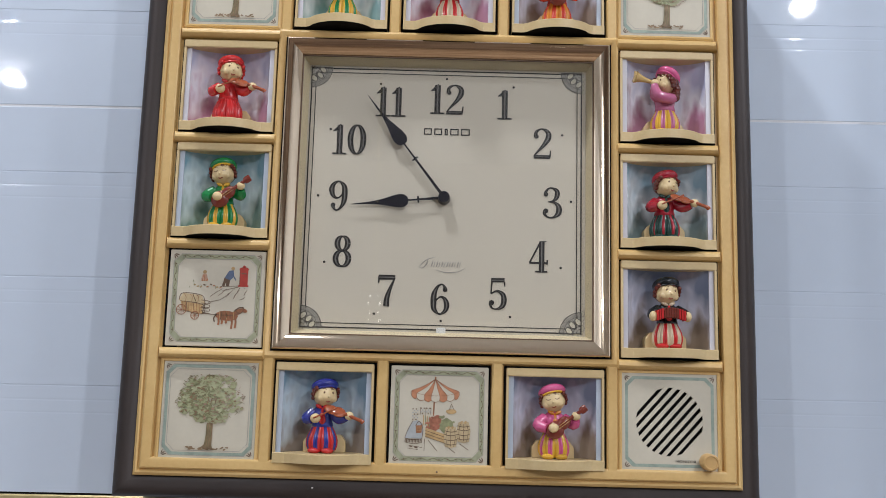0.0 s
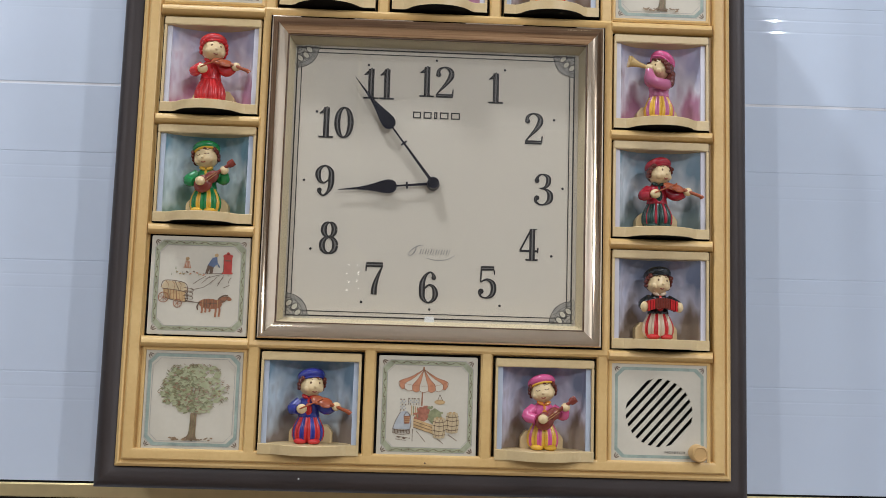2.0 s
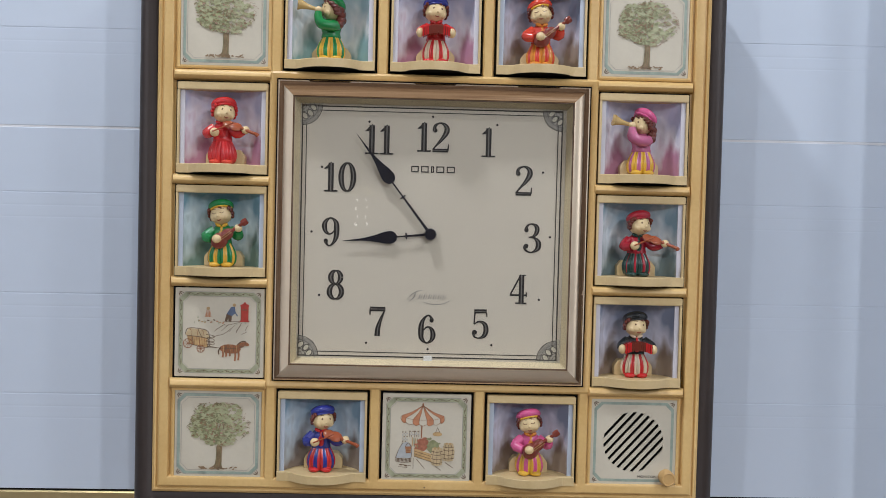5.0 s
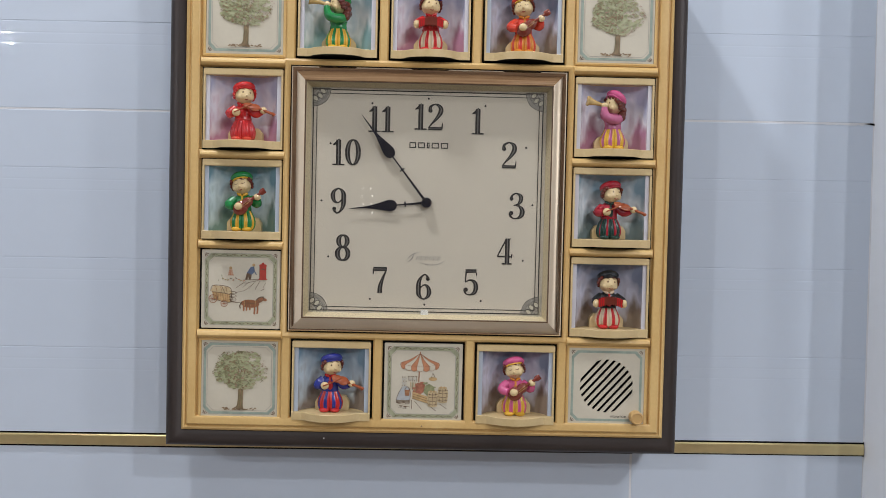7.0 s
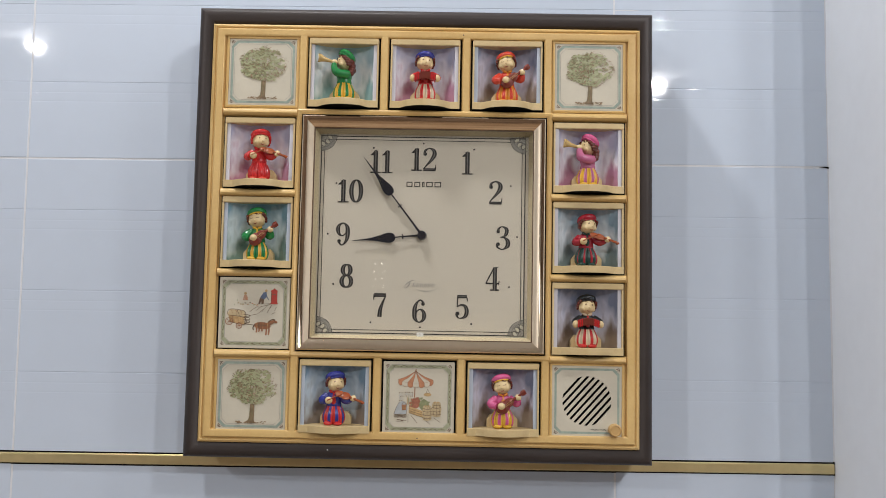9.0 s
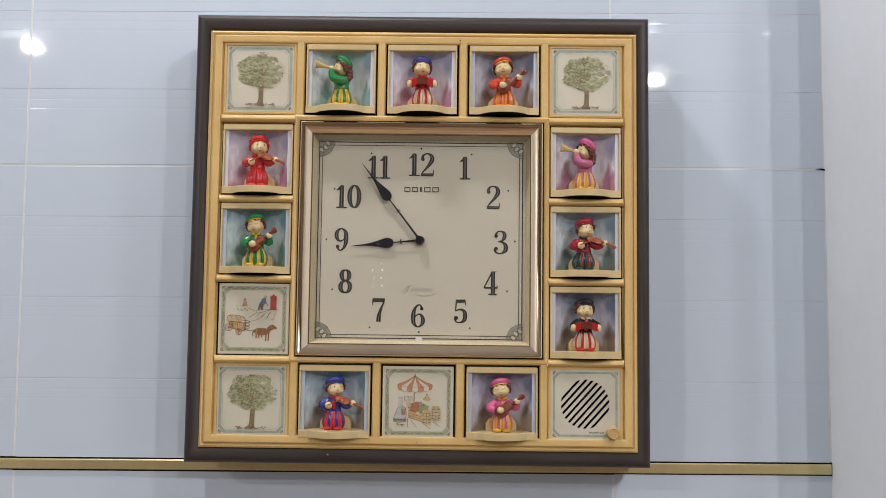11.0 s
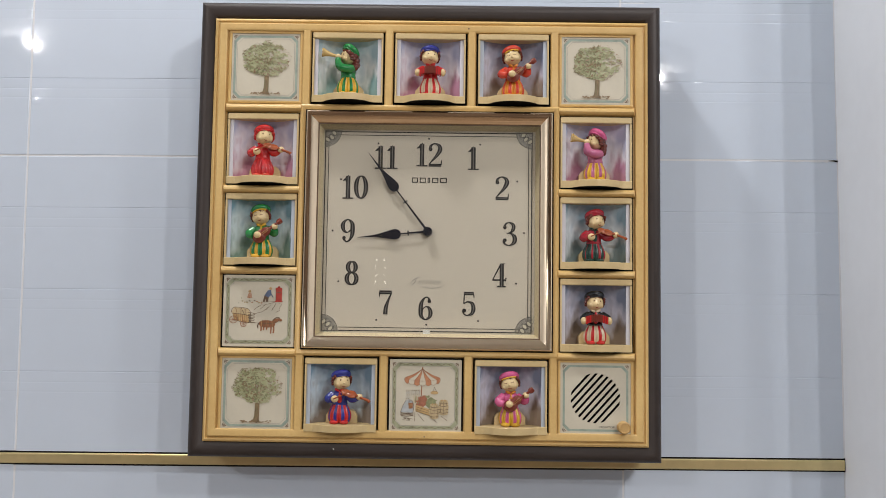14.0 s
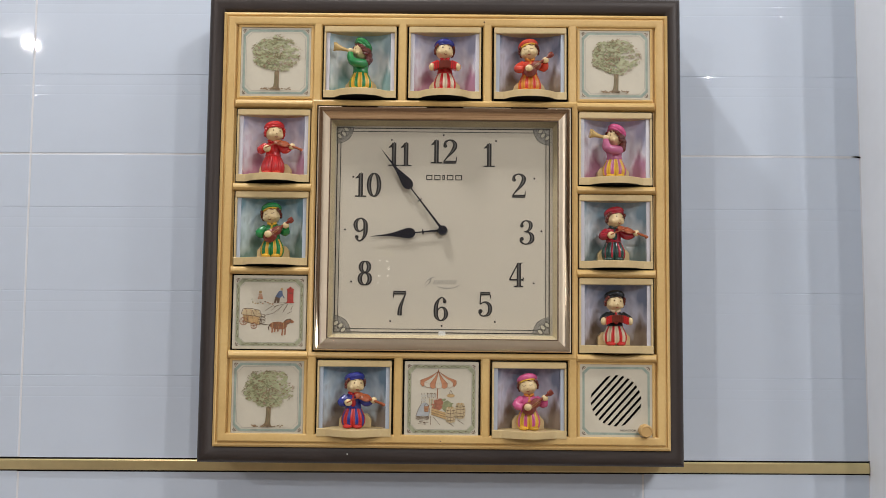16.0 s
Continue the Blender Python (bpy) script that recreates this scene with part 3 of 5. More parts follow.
def dial():
    bm = bmesh.new()
    box(bm, DX0 + 0.004, DX1 - 0.004, DIAL_Y, DIAL_Y + 0.004, DZ0 + 0.004, DZ1 - 0.004)
    plate = link("dial", bm, DIAL, clock, "pale grey cream dial card")
    for inset, w in ((0.0, 0.0009), (0.0032, 0.0006)):
        bm = bmesh.new()
        x, zt, zb = 0.0985 - inset, 0.0932 - inset, -0.0944 + inset
        ring_sweep(bm, [(0, INK_Y), (w, INK_Y)], -x - 0.0002, x - 0.0020, zb, zt)
        link("border_line", bm, INK, plate)
    for sx in (-1, 1):
        for sz in (-1, 1):
            corner_ornament(sx, sz, plate)
    places = [(-0.5, 71.8), (41, 69), (68.2, 41), (75.4, -2), (66.6, -40.8), (38, -67.8), (-1.8, -72.4), (-39.2, -67.4), (-71, -40.6), (-75.8, -1), (-69.7, 40.3), (-40.8, 69)]
    dots = [(-1, 87), (47.2, 82), (82.4, 47.4), (89, -1), (82, -48.4), (47, -83.6), (-1, -87.6), (-47.5, -83.8), (-83.5, -48.4), (-90, -1), (-83.2, 47.5), (-48.5, 82)]
    for k, (x, z) in enumerate(places):
        numeral(str(k or 12), x * MM, z * MM, 0.0222, plate)
    for x, z in dots:
        bm = bmesh.new()
        patch(bm, oval(0, 0, 0.0009, 0.0009, 12), 0)
        link("minute_dot", bm, INK, plate, at=(x * MM, INK_Y, z * MM))
    # maker's mark and model mark as plain shapes
    bm = bmesh.new()
    x = -0.0165
    for wide in (0.0056, 0.0056, 0.0022, 0.0060, 0.0062):
        ring_sweep(bm, [(0, INK_Y), (0.0008, INK_Y)], x, x + wide, 0.0452, 0.0500)
        x += wide + 0.0018
    link("maker_mark", bm, INK, plate, "row of small dark outlined bars")
    bm = bmesh.new()
    stroke(bm, [(-0.0165, -0.0495, 0.0003), (-0.0135, -0.0462, 0.0007), (-0.0095, -0.0440, 0.0006), (-0.0060, -0.0434, 0.0003)], INK_Y, 0)
    stroke(bm, [(-0.0110, -0.0440, 0.0004), (-0.0120, -0.0480, 0.0009), (-0.0150, -0.0510, 0.0005), (-0.0176, -0.0496, 0.0003)], INK_Y - 0.00004, 0)
    for k in range(6):
        x = (-8.6 + 3.6 * k) * MM
        stroke(bm, [(x, -0.0498, 0.0007), (x + 0.0010, -0.0462, 0.0007)], INK_Y, 0)
        stroke(bm, [(x + 0.0016, -0.0498, 0.0004), (x + 0.0026, -0.0464, 0.0004)], INK_Y, 0)
    stroke(bm, [(-0.0050, -0.0522, 0.0003), (0.0020, -0.0537, 0.0006), (0.0100, -0.0530, 0.0005), (0.0155, -0.0500, 0.0003)], INK_Y, 0)
    link("model_mark", bm, INK_FAINT, plate, "faint grey flourish with small bars")
    bm = bmesh.new()
    for x, w in ((-0.0145, 0.011), (0.0065, 0.008)):
        patch(bm, [(x, -0.0972), (x + w, -0.0972), (x + w, -0.0966), (x, -0.0966)], INK_Y - 0.0001)
    patch(bm, oval(0.0042, -0.0968, 0.0012, 0.0009, 10), INK_Y - 0.0001)
    link("small_print", bm, INK_FAINT, plate)
    # small white sticker at the foot of the dial
    bm = bmesh.new()
    box(bm, -0.0040, 0.0025, INK_Y - 0.0016, INK_Y, -0.0972, -0.0925, bevel=0.0005)
    link("dial_sticker", bm, WHITE, plate, "small white square at the dial's foot")


def pointer(name, tip, mid, collar, lift):
    """Spade pointer: slim stem, small collar, drop-shaped body and a needle tip."""
    bm = bmesh.new()
    tip, mid, collar = Vector(tip), Vector(mid), Vector(collar)
    length = tip.length
    d = tip.normalized()
    n = Vector((-d.y, d.x))
    m, c = mid.length, collar.length
    wide = 0.0049
    outline = [(0.0, 0.0011), (c - 0.0007, 0.0007), (c - 0.0006, 0.0024), (c + 0.0006, 0.0024), (c + 0.0007, 0.0006), (m - 0.0056, 0.0006), (m - 0.0052, 0.0026), (m - 0.0030, 0.0043), (m, wide), (m + 0.004, 0.0043), (m + 0.009, 0.0030), (m + 0.015, 0.0017), (m + 0.021, 0.0009), (length, 0.0002)]
    up = [n * w + d * s for s, w in outline]
    down = [-n * w + d * s for s, w in reversed(outline)]
    face = bm.faces.new([bm.verts.new((p.x, 0, p.y)) for p in up + down])
    made = bmesh.ops.extrude_face_region(bm, geom=[face])
    for v in made["geom"]:
        if isinstance(v, bmesh.types.BMVert):
            v.co.y -= 0.0005
    link(name, bm, POINTER, clock, "blue-black spade-shaped " + name.replace("_", " "), at=(-0.001, lift, -0.001))


def chrome_bezel():
    prof = [(0.0, -0.055), (0.0, -0.0785), (0.0004, -0.0796), (0.0012, -0.0800), (0.0022, -0.0797), (0.0085, -0.0748), (0.0104, -0.0738), (0.0109, -0.0722), (0.0110, -0.0690)]
    bm = bmesh.new()
    ring_sweep(bm, prof, DX0, DX1, DZ0, DZ1)
    link("bezel", bm, CHROME, clock, "mirror-polished pale gold square bezel")
    bm = bmesh.new()
    ring_sweep(bm, [(0.0108, -0.0722), (0.0112, -0.0722), (0.0144, -0.0617)], DX0, DX1, DZ0, DZ1)
    link("dial_rim", bm, SHADE_CARD, clock, "cream inner rim of the dial recess")
    # brown ring added for the dark reflection along the bezel's inner lip
    bm = bmesh.new()
    ring_sweep(bm, [(0.0106, -0.0720), (0.0108, -0.0729), (0.0113, -0.0729), (0.0114, -0.0716)], DX0, DX1, DZ0, DZ1)
    link("lip_reflection", bm, WOOD_LINE, clock, "thin brown ring for the dark reflection in the bezel's lip")
    bm = bmesh.new()
    box(bm, DX0 + 0.0105, DX1 - 0.0105, -0.0716, -0.0708, DZ0 + 0.0105, DZ1 - 0.0105)
    pane = link("dial_glass", bm, GLASS, clock, "flat clear glass over the dial")
    pane.visible_shadow = False


dial()
pointer("hour_pointer", (-0.0652, -0.0064), (-0.0306, -0.0032), (-0.0180, -0.0016), -0.0645)
pointer("minute_pointer", (-0.0560, 0.0728), (-0.0325, 0.0423), (-0.0209, 0.0274), -0.0658)
bm = bmesh.new()
bmesh.ops.create_cone(bm, cap_ends=True, segments=28, radius1=0.0046, radius2=0.0040, depth=0.007, matrix=Matrix.Translation((-0.001, -0.0650, -0.001)) @ Matrix.Rotation(radians(90), 4, "X"))
link("hub_cap", bm, POINTER, clock, "round blue-black centre cap")
chrome_bezel()


# -- doll niches --
def gap_liner(cx, cz):
    """Black ring added for the shadow gap round an opening."""
    bm = bmesh.new()
    h = HALF
    ring_sweep(bm, [(-0.0001, -0.0735), (0.0005, -0.0735), (0.0007, -0.0728), (0.0007, -0.0420)], -h, h, -h, h)
    link("gap_liner", bm, BLACK, clock, "black ring for the shaded gap", at=(cx, 0, cz))


def niche(cx, cz, paint, strip):
    gap_liner(cx, cz)
    holder = new("niche")
    holder.parent = clock
    holder.location = (cx, 0, cz)
    tagged(holder, "cream framed niche with a painted sky backdrop")
    o = 0.0328
    bm = bmesh.new()
    box(bm, -o, o, -0.0772, -0.0400, 0.0276, 0.0331, bevel=0.0005)
    link("top_bar", bm, CREAM, holder)
    for s in (-1, 1):
        bm = bmesh.new()
        a, b = sorted((s * o, s * (o - 0.0016)))
        box(bm, a, b, -0.0768, -0.0380, -0.0285, 0.0276)
        link("side_bar", bm, CREAM, holder)
        bm = bmesh.new()
        a, b = sorted((s * (o - 0.0017), s * (o - 0.0050)))
        box(bm, a, b, -0.0748, -0.0735, -0.0285, 0.0276)
        link("side_strip", bm, strip, holder, "pale satin edge strip")
    # stage with a bowed front lip, its underside coloured black for the shade there
    bm = bmesh.new()
    n = 24
    top, low = -0.0268, -0.0331
    outline = []
    for k in range(n + 1):
        x = -o + 2 * o * k / n
        u = max(0.0, 1 - (abs(x) / 0.0225) ** 2)
        outline.append((x, -0.0772 - 0.0112 * u ** 0.75))
    t = [bm.verts.new((x, y, top + 0.0004)) for x, y in outline]
    t2 = [bm.verts.new((x, y - 0.0004, top)) for x, y in outline]
    l = [bm.verts.new((x, y - 0.0004, low + 0.0004 * min(1.0, (-0.0772 - y) / 0.006))) for x, y in outline]
    tb = [bm.verts.new((x, -0.0380, top + 0.0004)) for x, _ in outline]
    lb = [bm.verts.new((x, -0.0380, low)) for x, _ in outline]
    for k in range(n):
        for p, q in ((tb, t), (t, t2), (t2, l), (l, lb)):
            bm.faces.new((p[k], p[k + 1], q[k + 1], q[k])).material_index = int(p is l)
    bm.faces.new((t[0], t2[0], l[0], lb[0], tb[0]))
    bm.faces.new((t[n], t2[n], l[n], lb[n], tb[n]))
    link("stage", bm, [CREAM, BLACK], holder, "cream stage with a bowed front lip", angle=25)
    # sky card dished in at the back, its top edge drawn forward so that it meets the top bar in an arc
    bm = bmesh.new()
    a, cols, rows = 0.0281, 36, 24
    grid = []
    for j in range(rows + 1):
        v = j / rows
        z = -0.0268 + 0.0546 * v
        crown = max(0.0, (v - 0.55) / 0.45)
        line = []
        for i in range(cols + 1):
            u = -1 + 2 * i / cols
            low_bow = 0.0190 * (1 - abs(u) ** 2.6) ** 0.75
            top_bow = 0.0100 * (1 - u * u) ** 0.8
            depth = low_bow + (top_bow - low_bow) * crown ** 2.2
            depth += 0.0006 * noise.noise((u * 3.1 + cx * 90, v * 1.3, cz * 90)) * min(1.0, 4 * (1 - abs(u)))
            line.append(bm.verts.new((a * u, -0.0738 + depth, z)))
        grid.append(line)
    for j in range(rows):
        for i in range(cols):
            bm.faces.new((grid[j][i], grid[j][i + 1], grid[j + 1][i + 1], grid[j + 1][i]))
    link("backdrop", bm, paint, holder, "curved painted sky backdrop", angle=80)
    # seat block behind the doll
    bm = bmesh.new()
    pts = [(-0.0142, 0), (0.0142, 0), (0.0142, 0.0075), (0.0108, 0.0118), (-0.0108, 0.0118), (-0.0142, 0.0075)]
    f = bm.faces.new([bm.verts.new((x, -0.0660, -0.0266 + z)) for x, z in pts])
    made = bmesh.ops.extrude_face_region(bm, geom=[f])
    for v in made["geom"]:
        if isinstance(v, bmesh.types.BMVert):
            v.co.y += 0.0095
    bmesh.ops.bevel(bm, geom=bm.edges[:], offset=0.0005, segments=2, affect="EDGES")
    link("seat_block", bm, CREAM, holder)
    return holder


def lathe(bm, rings, mat=0, seg=28, squash=0.8):
    """Closed turned form: rings are (z, radius), flattened front to back."""
    rows = [[bm.verts.new((r * math.sin(math.tau * k / seg), -squash * r * math.cos(math.tau * k / seg), z)) for k in range(seg)] for z, r in rings]
    for p, q in zip(rows, rows[1:]):
        for k in range(seg):
            bm.faces.new((p[k], p[(k + 1) % seg], q[(k + 1) % seg], q[k])).material_index = mat
    for row in (rows[0], rows[-1]):
        bm.faces.new(row).material_index = mat


def doll_head(bm, at, yaw, tilt, asleep, profile):
    """Round-cheeked head with hair and beret, made facing forward and then turned."""
    before = set(bm.verts)
    made = bmesh.ops.create_uvsphere(bm, u_segments=30, v_segments=22, radius=1)
    for v in made["verts"]:
        x, y, z = v.co
        full = 1 + 0.10 * math.exp(-((z + 0.30) / 0.34) ** 2)
        front = 1 + 0.05 * math.exp(-((z + 0.42) / 0.28) ** 2) * max(0.0, -y)
        v.co = (0.0071 * x * full, 0.0069 * y * full * front, 0.0075 * z)
    skin = lambda x, z: -0.0069 * math.sqrt(max(0.05, 1 - (x / 0.0071) ** 2 - (z / 0.0075) ** 2)) * (1 + 0.10 * math.exp(-((z / 0.0075 + 0.30) / 0.34) ** 2))
    ball(bm, (0, skin(0, -0.0006) - 0.0003, -0.0008), (0.0009, 0.0009, 0.0009), 0, seg=12, rings=8)
    for s in (-1, 1):
        ball(bm, (s * 0.0036, skin(s * 0.0036, -0.0022) + 0.0016, -0.0022), (0.0027, 0.0019, 0.0023), 0, seg=14, rings=10)
        ex = s * 0.0027
        if asleep:
            arc = [(ex + 0.0013 * c, skin(ex + 0.0013 * c, 0.0013) - 0.00005, 0.0013 - 0.0006 * (1 - c * c), 0.00022) for c in (-1, -0.5, 0, 0.5, 1)]
            tube(bm, arc, 1, seg=6)
        else:
            ball(bm, (ex, skin(ex, 0.0014) + 0.0002, 0.0014), (0.00070, 0.0004, 0.00085), 12, seg=10, rings=8)
        arc = [(ex + 0.0012 * c, skin(ex + 0.0012 * c, 0.0034) + 0.0001, 0.0034 + 0.0004 * (1 - c * c), 0.00018) for c in (-1, -0.4, 0.4, 1)]
        tube(bm, arc, 12, seg=6)
    arc = [(0.0013 * c, skin(0.0013 * c, -0.0034) - 0.0002, -0.0034 - 0.0005 * (1 - c * c), 0.00034) for c in (-1, -0.5, 0, 0.5, 1)]
    tube(bm, arc, 13, seg=6)
    # hair low round the back, curls at the temples, a tuft under the brim
    ball(bm, (0, 0.0022, 0.0004), (0.0078, 0.0066, 0.0072), 1, seg=22, rings=14)
    for s in (-1, 1):
        for k, (x, y, z) in enumerate(((0.0068, -0.0022, 0.0034), (0.0076, -0.0006, 0.0016), (0.0078, 0.0004, -0.0006), (0.0072, 0.0012, -0.0026))):
            ball(bm, (s * x, y, z), (0.0014, 0.0030, 0.0017), 1, (0, 0, 10 * s), seg=12, rings=8)
    if profile:
        for x, y, z in ((0.0010, 0.0062, -0.0032), (0.0046, 0.0046, -0.0044), (0.0050, 0.0040, -0.0074), (0.0020, 0.0060, -0.0072), (-0.0040, 0.0046, -0.0048), (0.0058, 0.0030, -0.0098)):
            ball(bm, (x, y, z), (0.0034, 0.0032, 0.0032), 1, seg=12, rings=8)
    for x, z, r in ((-0.0012, 0.0055, 0.0016), (0.0012, 0.0050, 0.0017), (0.0036, 0.0050, 0.0015)):
        ball(bm, (x, skin(x, z) - 0.0002, z), (r, 0.0009, 0.0009), 1, (0, 18, 0), seg=12, rings=8)
    # beret with a rolled rim, set back on the head
    lean = Matrix.Translation((0, 0.0016, 0.0042)) @ Euler((radians(-42 if profile else -25), radians(-5), 0)).to_matrix().to_4x4()
    bare = set(bm.verts)
    crown = [(-0.0019, 0.0073), (-0.0012, 0.0081), (-0.0001, 0.0087), (0.0011, 0.0087), (0.0023, 0.0081), (0.0033, 0.0070), (0.0041, 0.0054), (0.0046, 0.0034), (0.0048, 0.0012)]
    lathe(bm, crown, 2, 30, 0.97)
    lathe(bm, [(-0.0027, 0.0074), (-0.0023, 0.0079), (-0.0017, 0.0079), (-0.0012, 0.0075)], 14, 30, 0.97)
    bmesh.ops.transform(bm, matrix=lean, verts=[v for v in bm.verts if v not in bare])
    turn = Matrix.Translation(at) @ Euler((radians(4), radians(tilt), radians(yaw)), "XYZ").to_matrix().to_4x4() @ Matrix.Scale(1.06, 4)
    bmesh.ops.transform(bm, matrix=turn, verts=[v for v in bm.verts if v not in before])


def doll(holder, hat, jacket, stripes, shoes, playing, front=None, label="", shift=0.0):
    """A small painted doll, one mesh: plain rounded forms for hat, head, jacket, breeches and what it plays."""
    rim = GOLD if playing == "mandolin" else hat
    hair = RED if stripes[0] is stripes[1] else HAIR
    mats = [SKIN, hair, hat, jacket, stripes[0], stripes[1], shoes, FIDDLE if playing == "violin" else ROSEWOOD, HORN, JET, front or jacket, RED, UMBER, LIP, rim, IVORY]
    bm = bmesh.new()
    # breeches: one bell of bulging painted gores, cleft in front, over two small shoes
    bell = [(0.0010, 0.0076), (0.0024, 0.0093), (0.0050, 0.0102), (0.0082, 0.0103), (0.0112, 0.0096), (0.0142, 0.0082), (0.0168, 0.0068), (0.0186, 0.0060)]
    gores, fine = 18, 6
    rows = []
    for z, rad in bell:
        row = []
        for k in range(gores * fine):
            a = math.tau * k / (gores * fine)
            swell = 0.94 + 0.08 * abs(math.sin(gores * a / 2)) ** 0.7
            cleft = 1 - 0.18 * max(0.0, 1 - abs(math.atan2(math.sin(a), math.cos(a))) / 0.22) * max(0.0, 1 - z / 0.016)
            row.append(bm.verts.new((rad * swell * cleft * math.sin(a), -0.80 * rad * swell * cleft * math.cos(a), z)))
        rows.append(row)
    n = gores * fine
    for p, q in zip(rows, rows[1:]):
        for k in range(n):
            bm.faces.new((p[k], p[(k + 1) % n], q[(k + 1) % n], q[k])).material_index = 4 + int((k + 3) % 12 >= (9 if stripes[0] is DARK_GREEN else 7))
    bm.faces.new(rows[0]).material_index = 4
    bm.faces.new(rows[-1]).material_index = 3
    for s in (-1, 1):
        ball(bm, (s * 0.0043, -0.0048, 0.0020), (0.0043, 0.0046, 0.0021), 6)
    # jacket with a hem, a front panel and a collar
    lathe(bm, [(0.0166, 0.0064), (0.0174, 0.0071), (0.0186, 0.0069), (0.0205, 0.0065), (0.0235, 0.0072), (0.0262, 0.0074), (0.0282, 0.0063), (0.0298, 0.0044), (0.0312, 0.0034)], 3)
    if playing != "trumpet":
        ball(bm, (0.0002, -0.0030, 0.0230), (0.0030, 0.0034, 0.0068), 10)
        for s in (-1, 1):
            ball(bm, (s * 0.0024, -0.0040, 0.0300), (0.0026, 0.0014, 0.0012), 15 if jacket is JET else 10, (20, -24 * s, 20 * s), seg=12, rings=8)
    # head
    spot, yaw, tilt = {"violin": ((0.0010, -0.0016, 0.0378), 27, 3), "mandolin": ((-0.0008, -0.0016, 0.0380), -7, -9), "accordion": ((-0.0006, -0.0016, 0.0376), 13, 5), "trumpet": ((0.0006, -0.0010, 0.0372), -66, 6)}[playing]
    doll_head(bm, spot, yaw, tilt, playing == "mandolin", playing == "trumpet")
    # arms and what is played
    if playing == "trumpet":
        tube(bm, [(-0.0040, -0.0010, 0.0262, 0.0034), (-0.0078, -0.0035, 0.0276, 0.0034), (-0.0086, -0.0050, 0.0322, 0.0026)], 3)
        tube(bm, [(0.0058, -0.0020, 0.0266, 0.0034), (0.0018, -0.0072, 0.0244, 0.0038), (-0.0060, -0.0094, 0.0256, 0.0038), (-0.0084, -0.0086, 0.0300, 0.0032), (-0.0086, -0.0076, 0.0336, 0.0027)], 3)
        ball(bm, (-0.0086, -0.0072, 0.0356), (0.0028, 0.0026, 0.0024), 0)
        tube(bm, [(-0.0060, -0.0058, 0.0356, 0.0010), (-0.0120, -0.0072, 0.0364, 0.0014), (-0.0165, -0.0080, 0.0374, 0.0020), (-0.0205, -0.0086, 0.0384, 0.0033), (-0.0222, -0.0088, 0.0388, 0.0042), (-0.0220, -0.0088, 0.0388, 0.0034), (-0.0195, -0.0085, 0.0382, 0.0012)], 8, seg=16)
    elif playing == "violin":
        tube(bm, [(-0.0060, -0.0010, 0.0266, 0.0034), (-0.0102, -0.0042, 0.0222, 0.0037), (-0.0062, -0.0086, 0.0220, 0.0030)], 3)
        ball(bm, (-0.0036, -0.0100, 0.0226), (0.0034, 0.0029, 0.0031), 0)
        tube(bm, [(0.0060, -0.0010, 0.0266, 0.0034), (0.0112, -0.0048, 0.0224, 0.0036), (0.0162, -0.0080, 0.0236, 0.0026)], 3)
        ball(bm, (0.0182, -0.0094, 0.0246), (0.0030, 0.0027, 0.0028), 0)
        ball(bm, (0.0064, -0.0088, 0.0282), (0.0046, 0.0040, 0.0013), 7, (42, 16, 0))
        ball(bm, (0.0112, -0.0096, 0.0268), (0.0050, 0.0044, 0.0014), 7, (42, 16, 0))
        tube(bm, [(0.0150, -0.0104, 0.0258, 0.0013), (0.0225, -0.0114, 0.0230, 0.0011), (0.0262, -0.0116, 0.0216, 0.0013), (0.0272, -0.0112, 0.0206, 0.0016)], 7)
        tube(bm, [(-0.0046, -0.0130, 0.0228, 0.0005), (0.0100, -0.0134, 0.0292, 0.0005)], 7, seg=6)
    elif playing == "mandolin":
        tube(bm, [(-0.0060, -0.0010, 0.0266, 0.0034), (-0.0108, -0.0044, 0.0218, 0.0039), (-0.0056, -0.0090, 0.0200, 0.0030)], 3)
        ball(bm, (-0.0016, -0.0120, 0.0204), (0.0033, 0.0027, 0.0030), 0)
        tube(bm, [(0.0060, -0.0010, 0.0266, 0.0034), (0.0124, -0.0046, 0.0226, 0.0036), (0.0132, -0.0082, 0.0258, 0.0027)], 3)
        ball(bm, (0.0132, -0.0098, 0.0282), (0.0030, 0.0027, 0.0028), 0)
        ball(bm, (-0.0002, -0.0092, 0.0190), (0.0064, 0.0028, 0.0056), 7, (0, -38, 0), seg=22, rings=14)
        ball(bm, (0.0050, -0.0094, 0.0234), (0.0054, 0.0027, 0.0040), 7, (0, -40, 0), seg=22, rings=14)
        tube(bm, [(0.0070, -0.0102, 0.0248, 0.0014), (0.0168, -0.0110, 0.0318, 0.0012)], 7)
        tube(bm, [(0.0158, -0.0110, 0.0312, 0.0020), (0.0176, -0.0110, 0.0325, 0.0025), (0.0196, -0.0110, 0.0339, 0.0022)], 7, seg=8, flat=0.6)
        for off in (-0.0005, 0.0005):
            tube(bm, [(0.0002 - off, -0.0122, 0.0194 + off, 0.00015), (0.0086 - off, -0.0122, 0.0258 + off, 0.00015)], 8, seg=5)
    else:
        for s in (-1, 1):
            tube(bm, [(s * 0.0060, -0.0010, 0.0266, 0.0034), (s * 0.0108, -0.0046, 0.0230, 0.0036), (s * 0.0106, -0.0080, 0.0216, 0.0028)], 3)
            ball(bm, (s * 0.0114, -0.0096, 0.0212), (0.0027, 0.0029, 0.0034), 0)
        folds = 12
        for k in range(folds):
            x = -0.0098 + 0.0196 * (k + 0.5) / folds
            sag = 0.0024 * (1 - (x / 0.0098) ** 2)
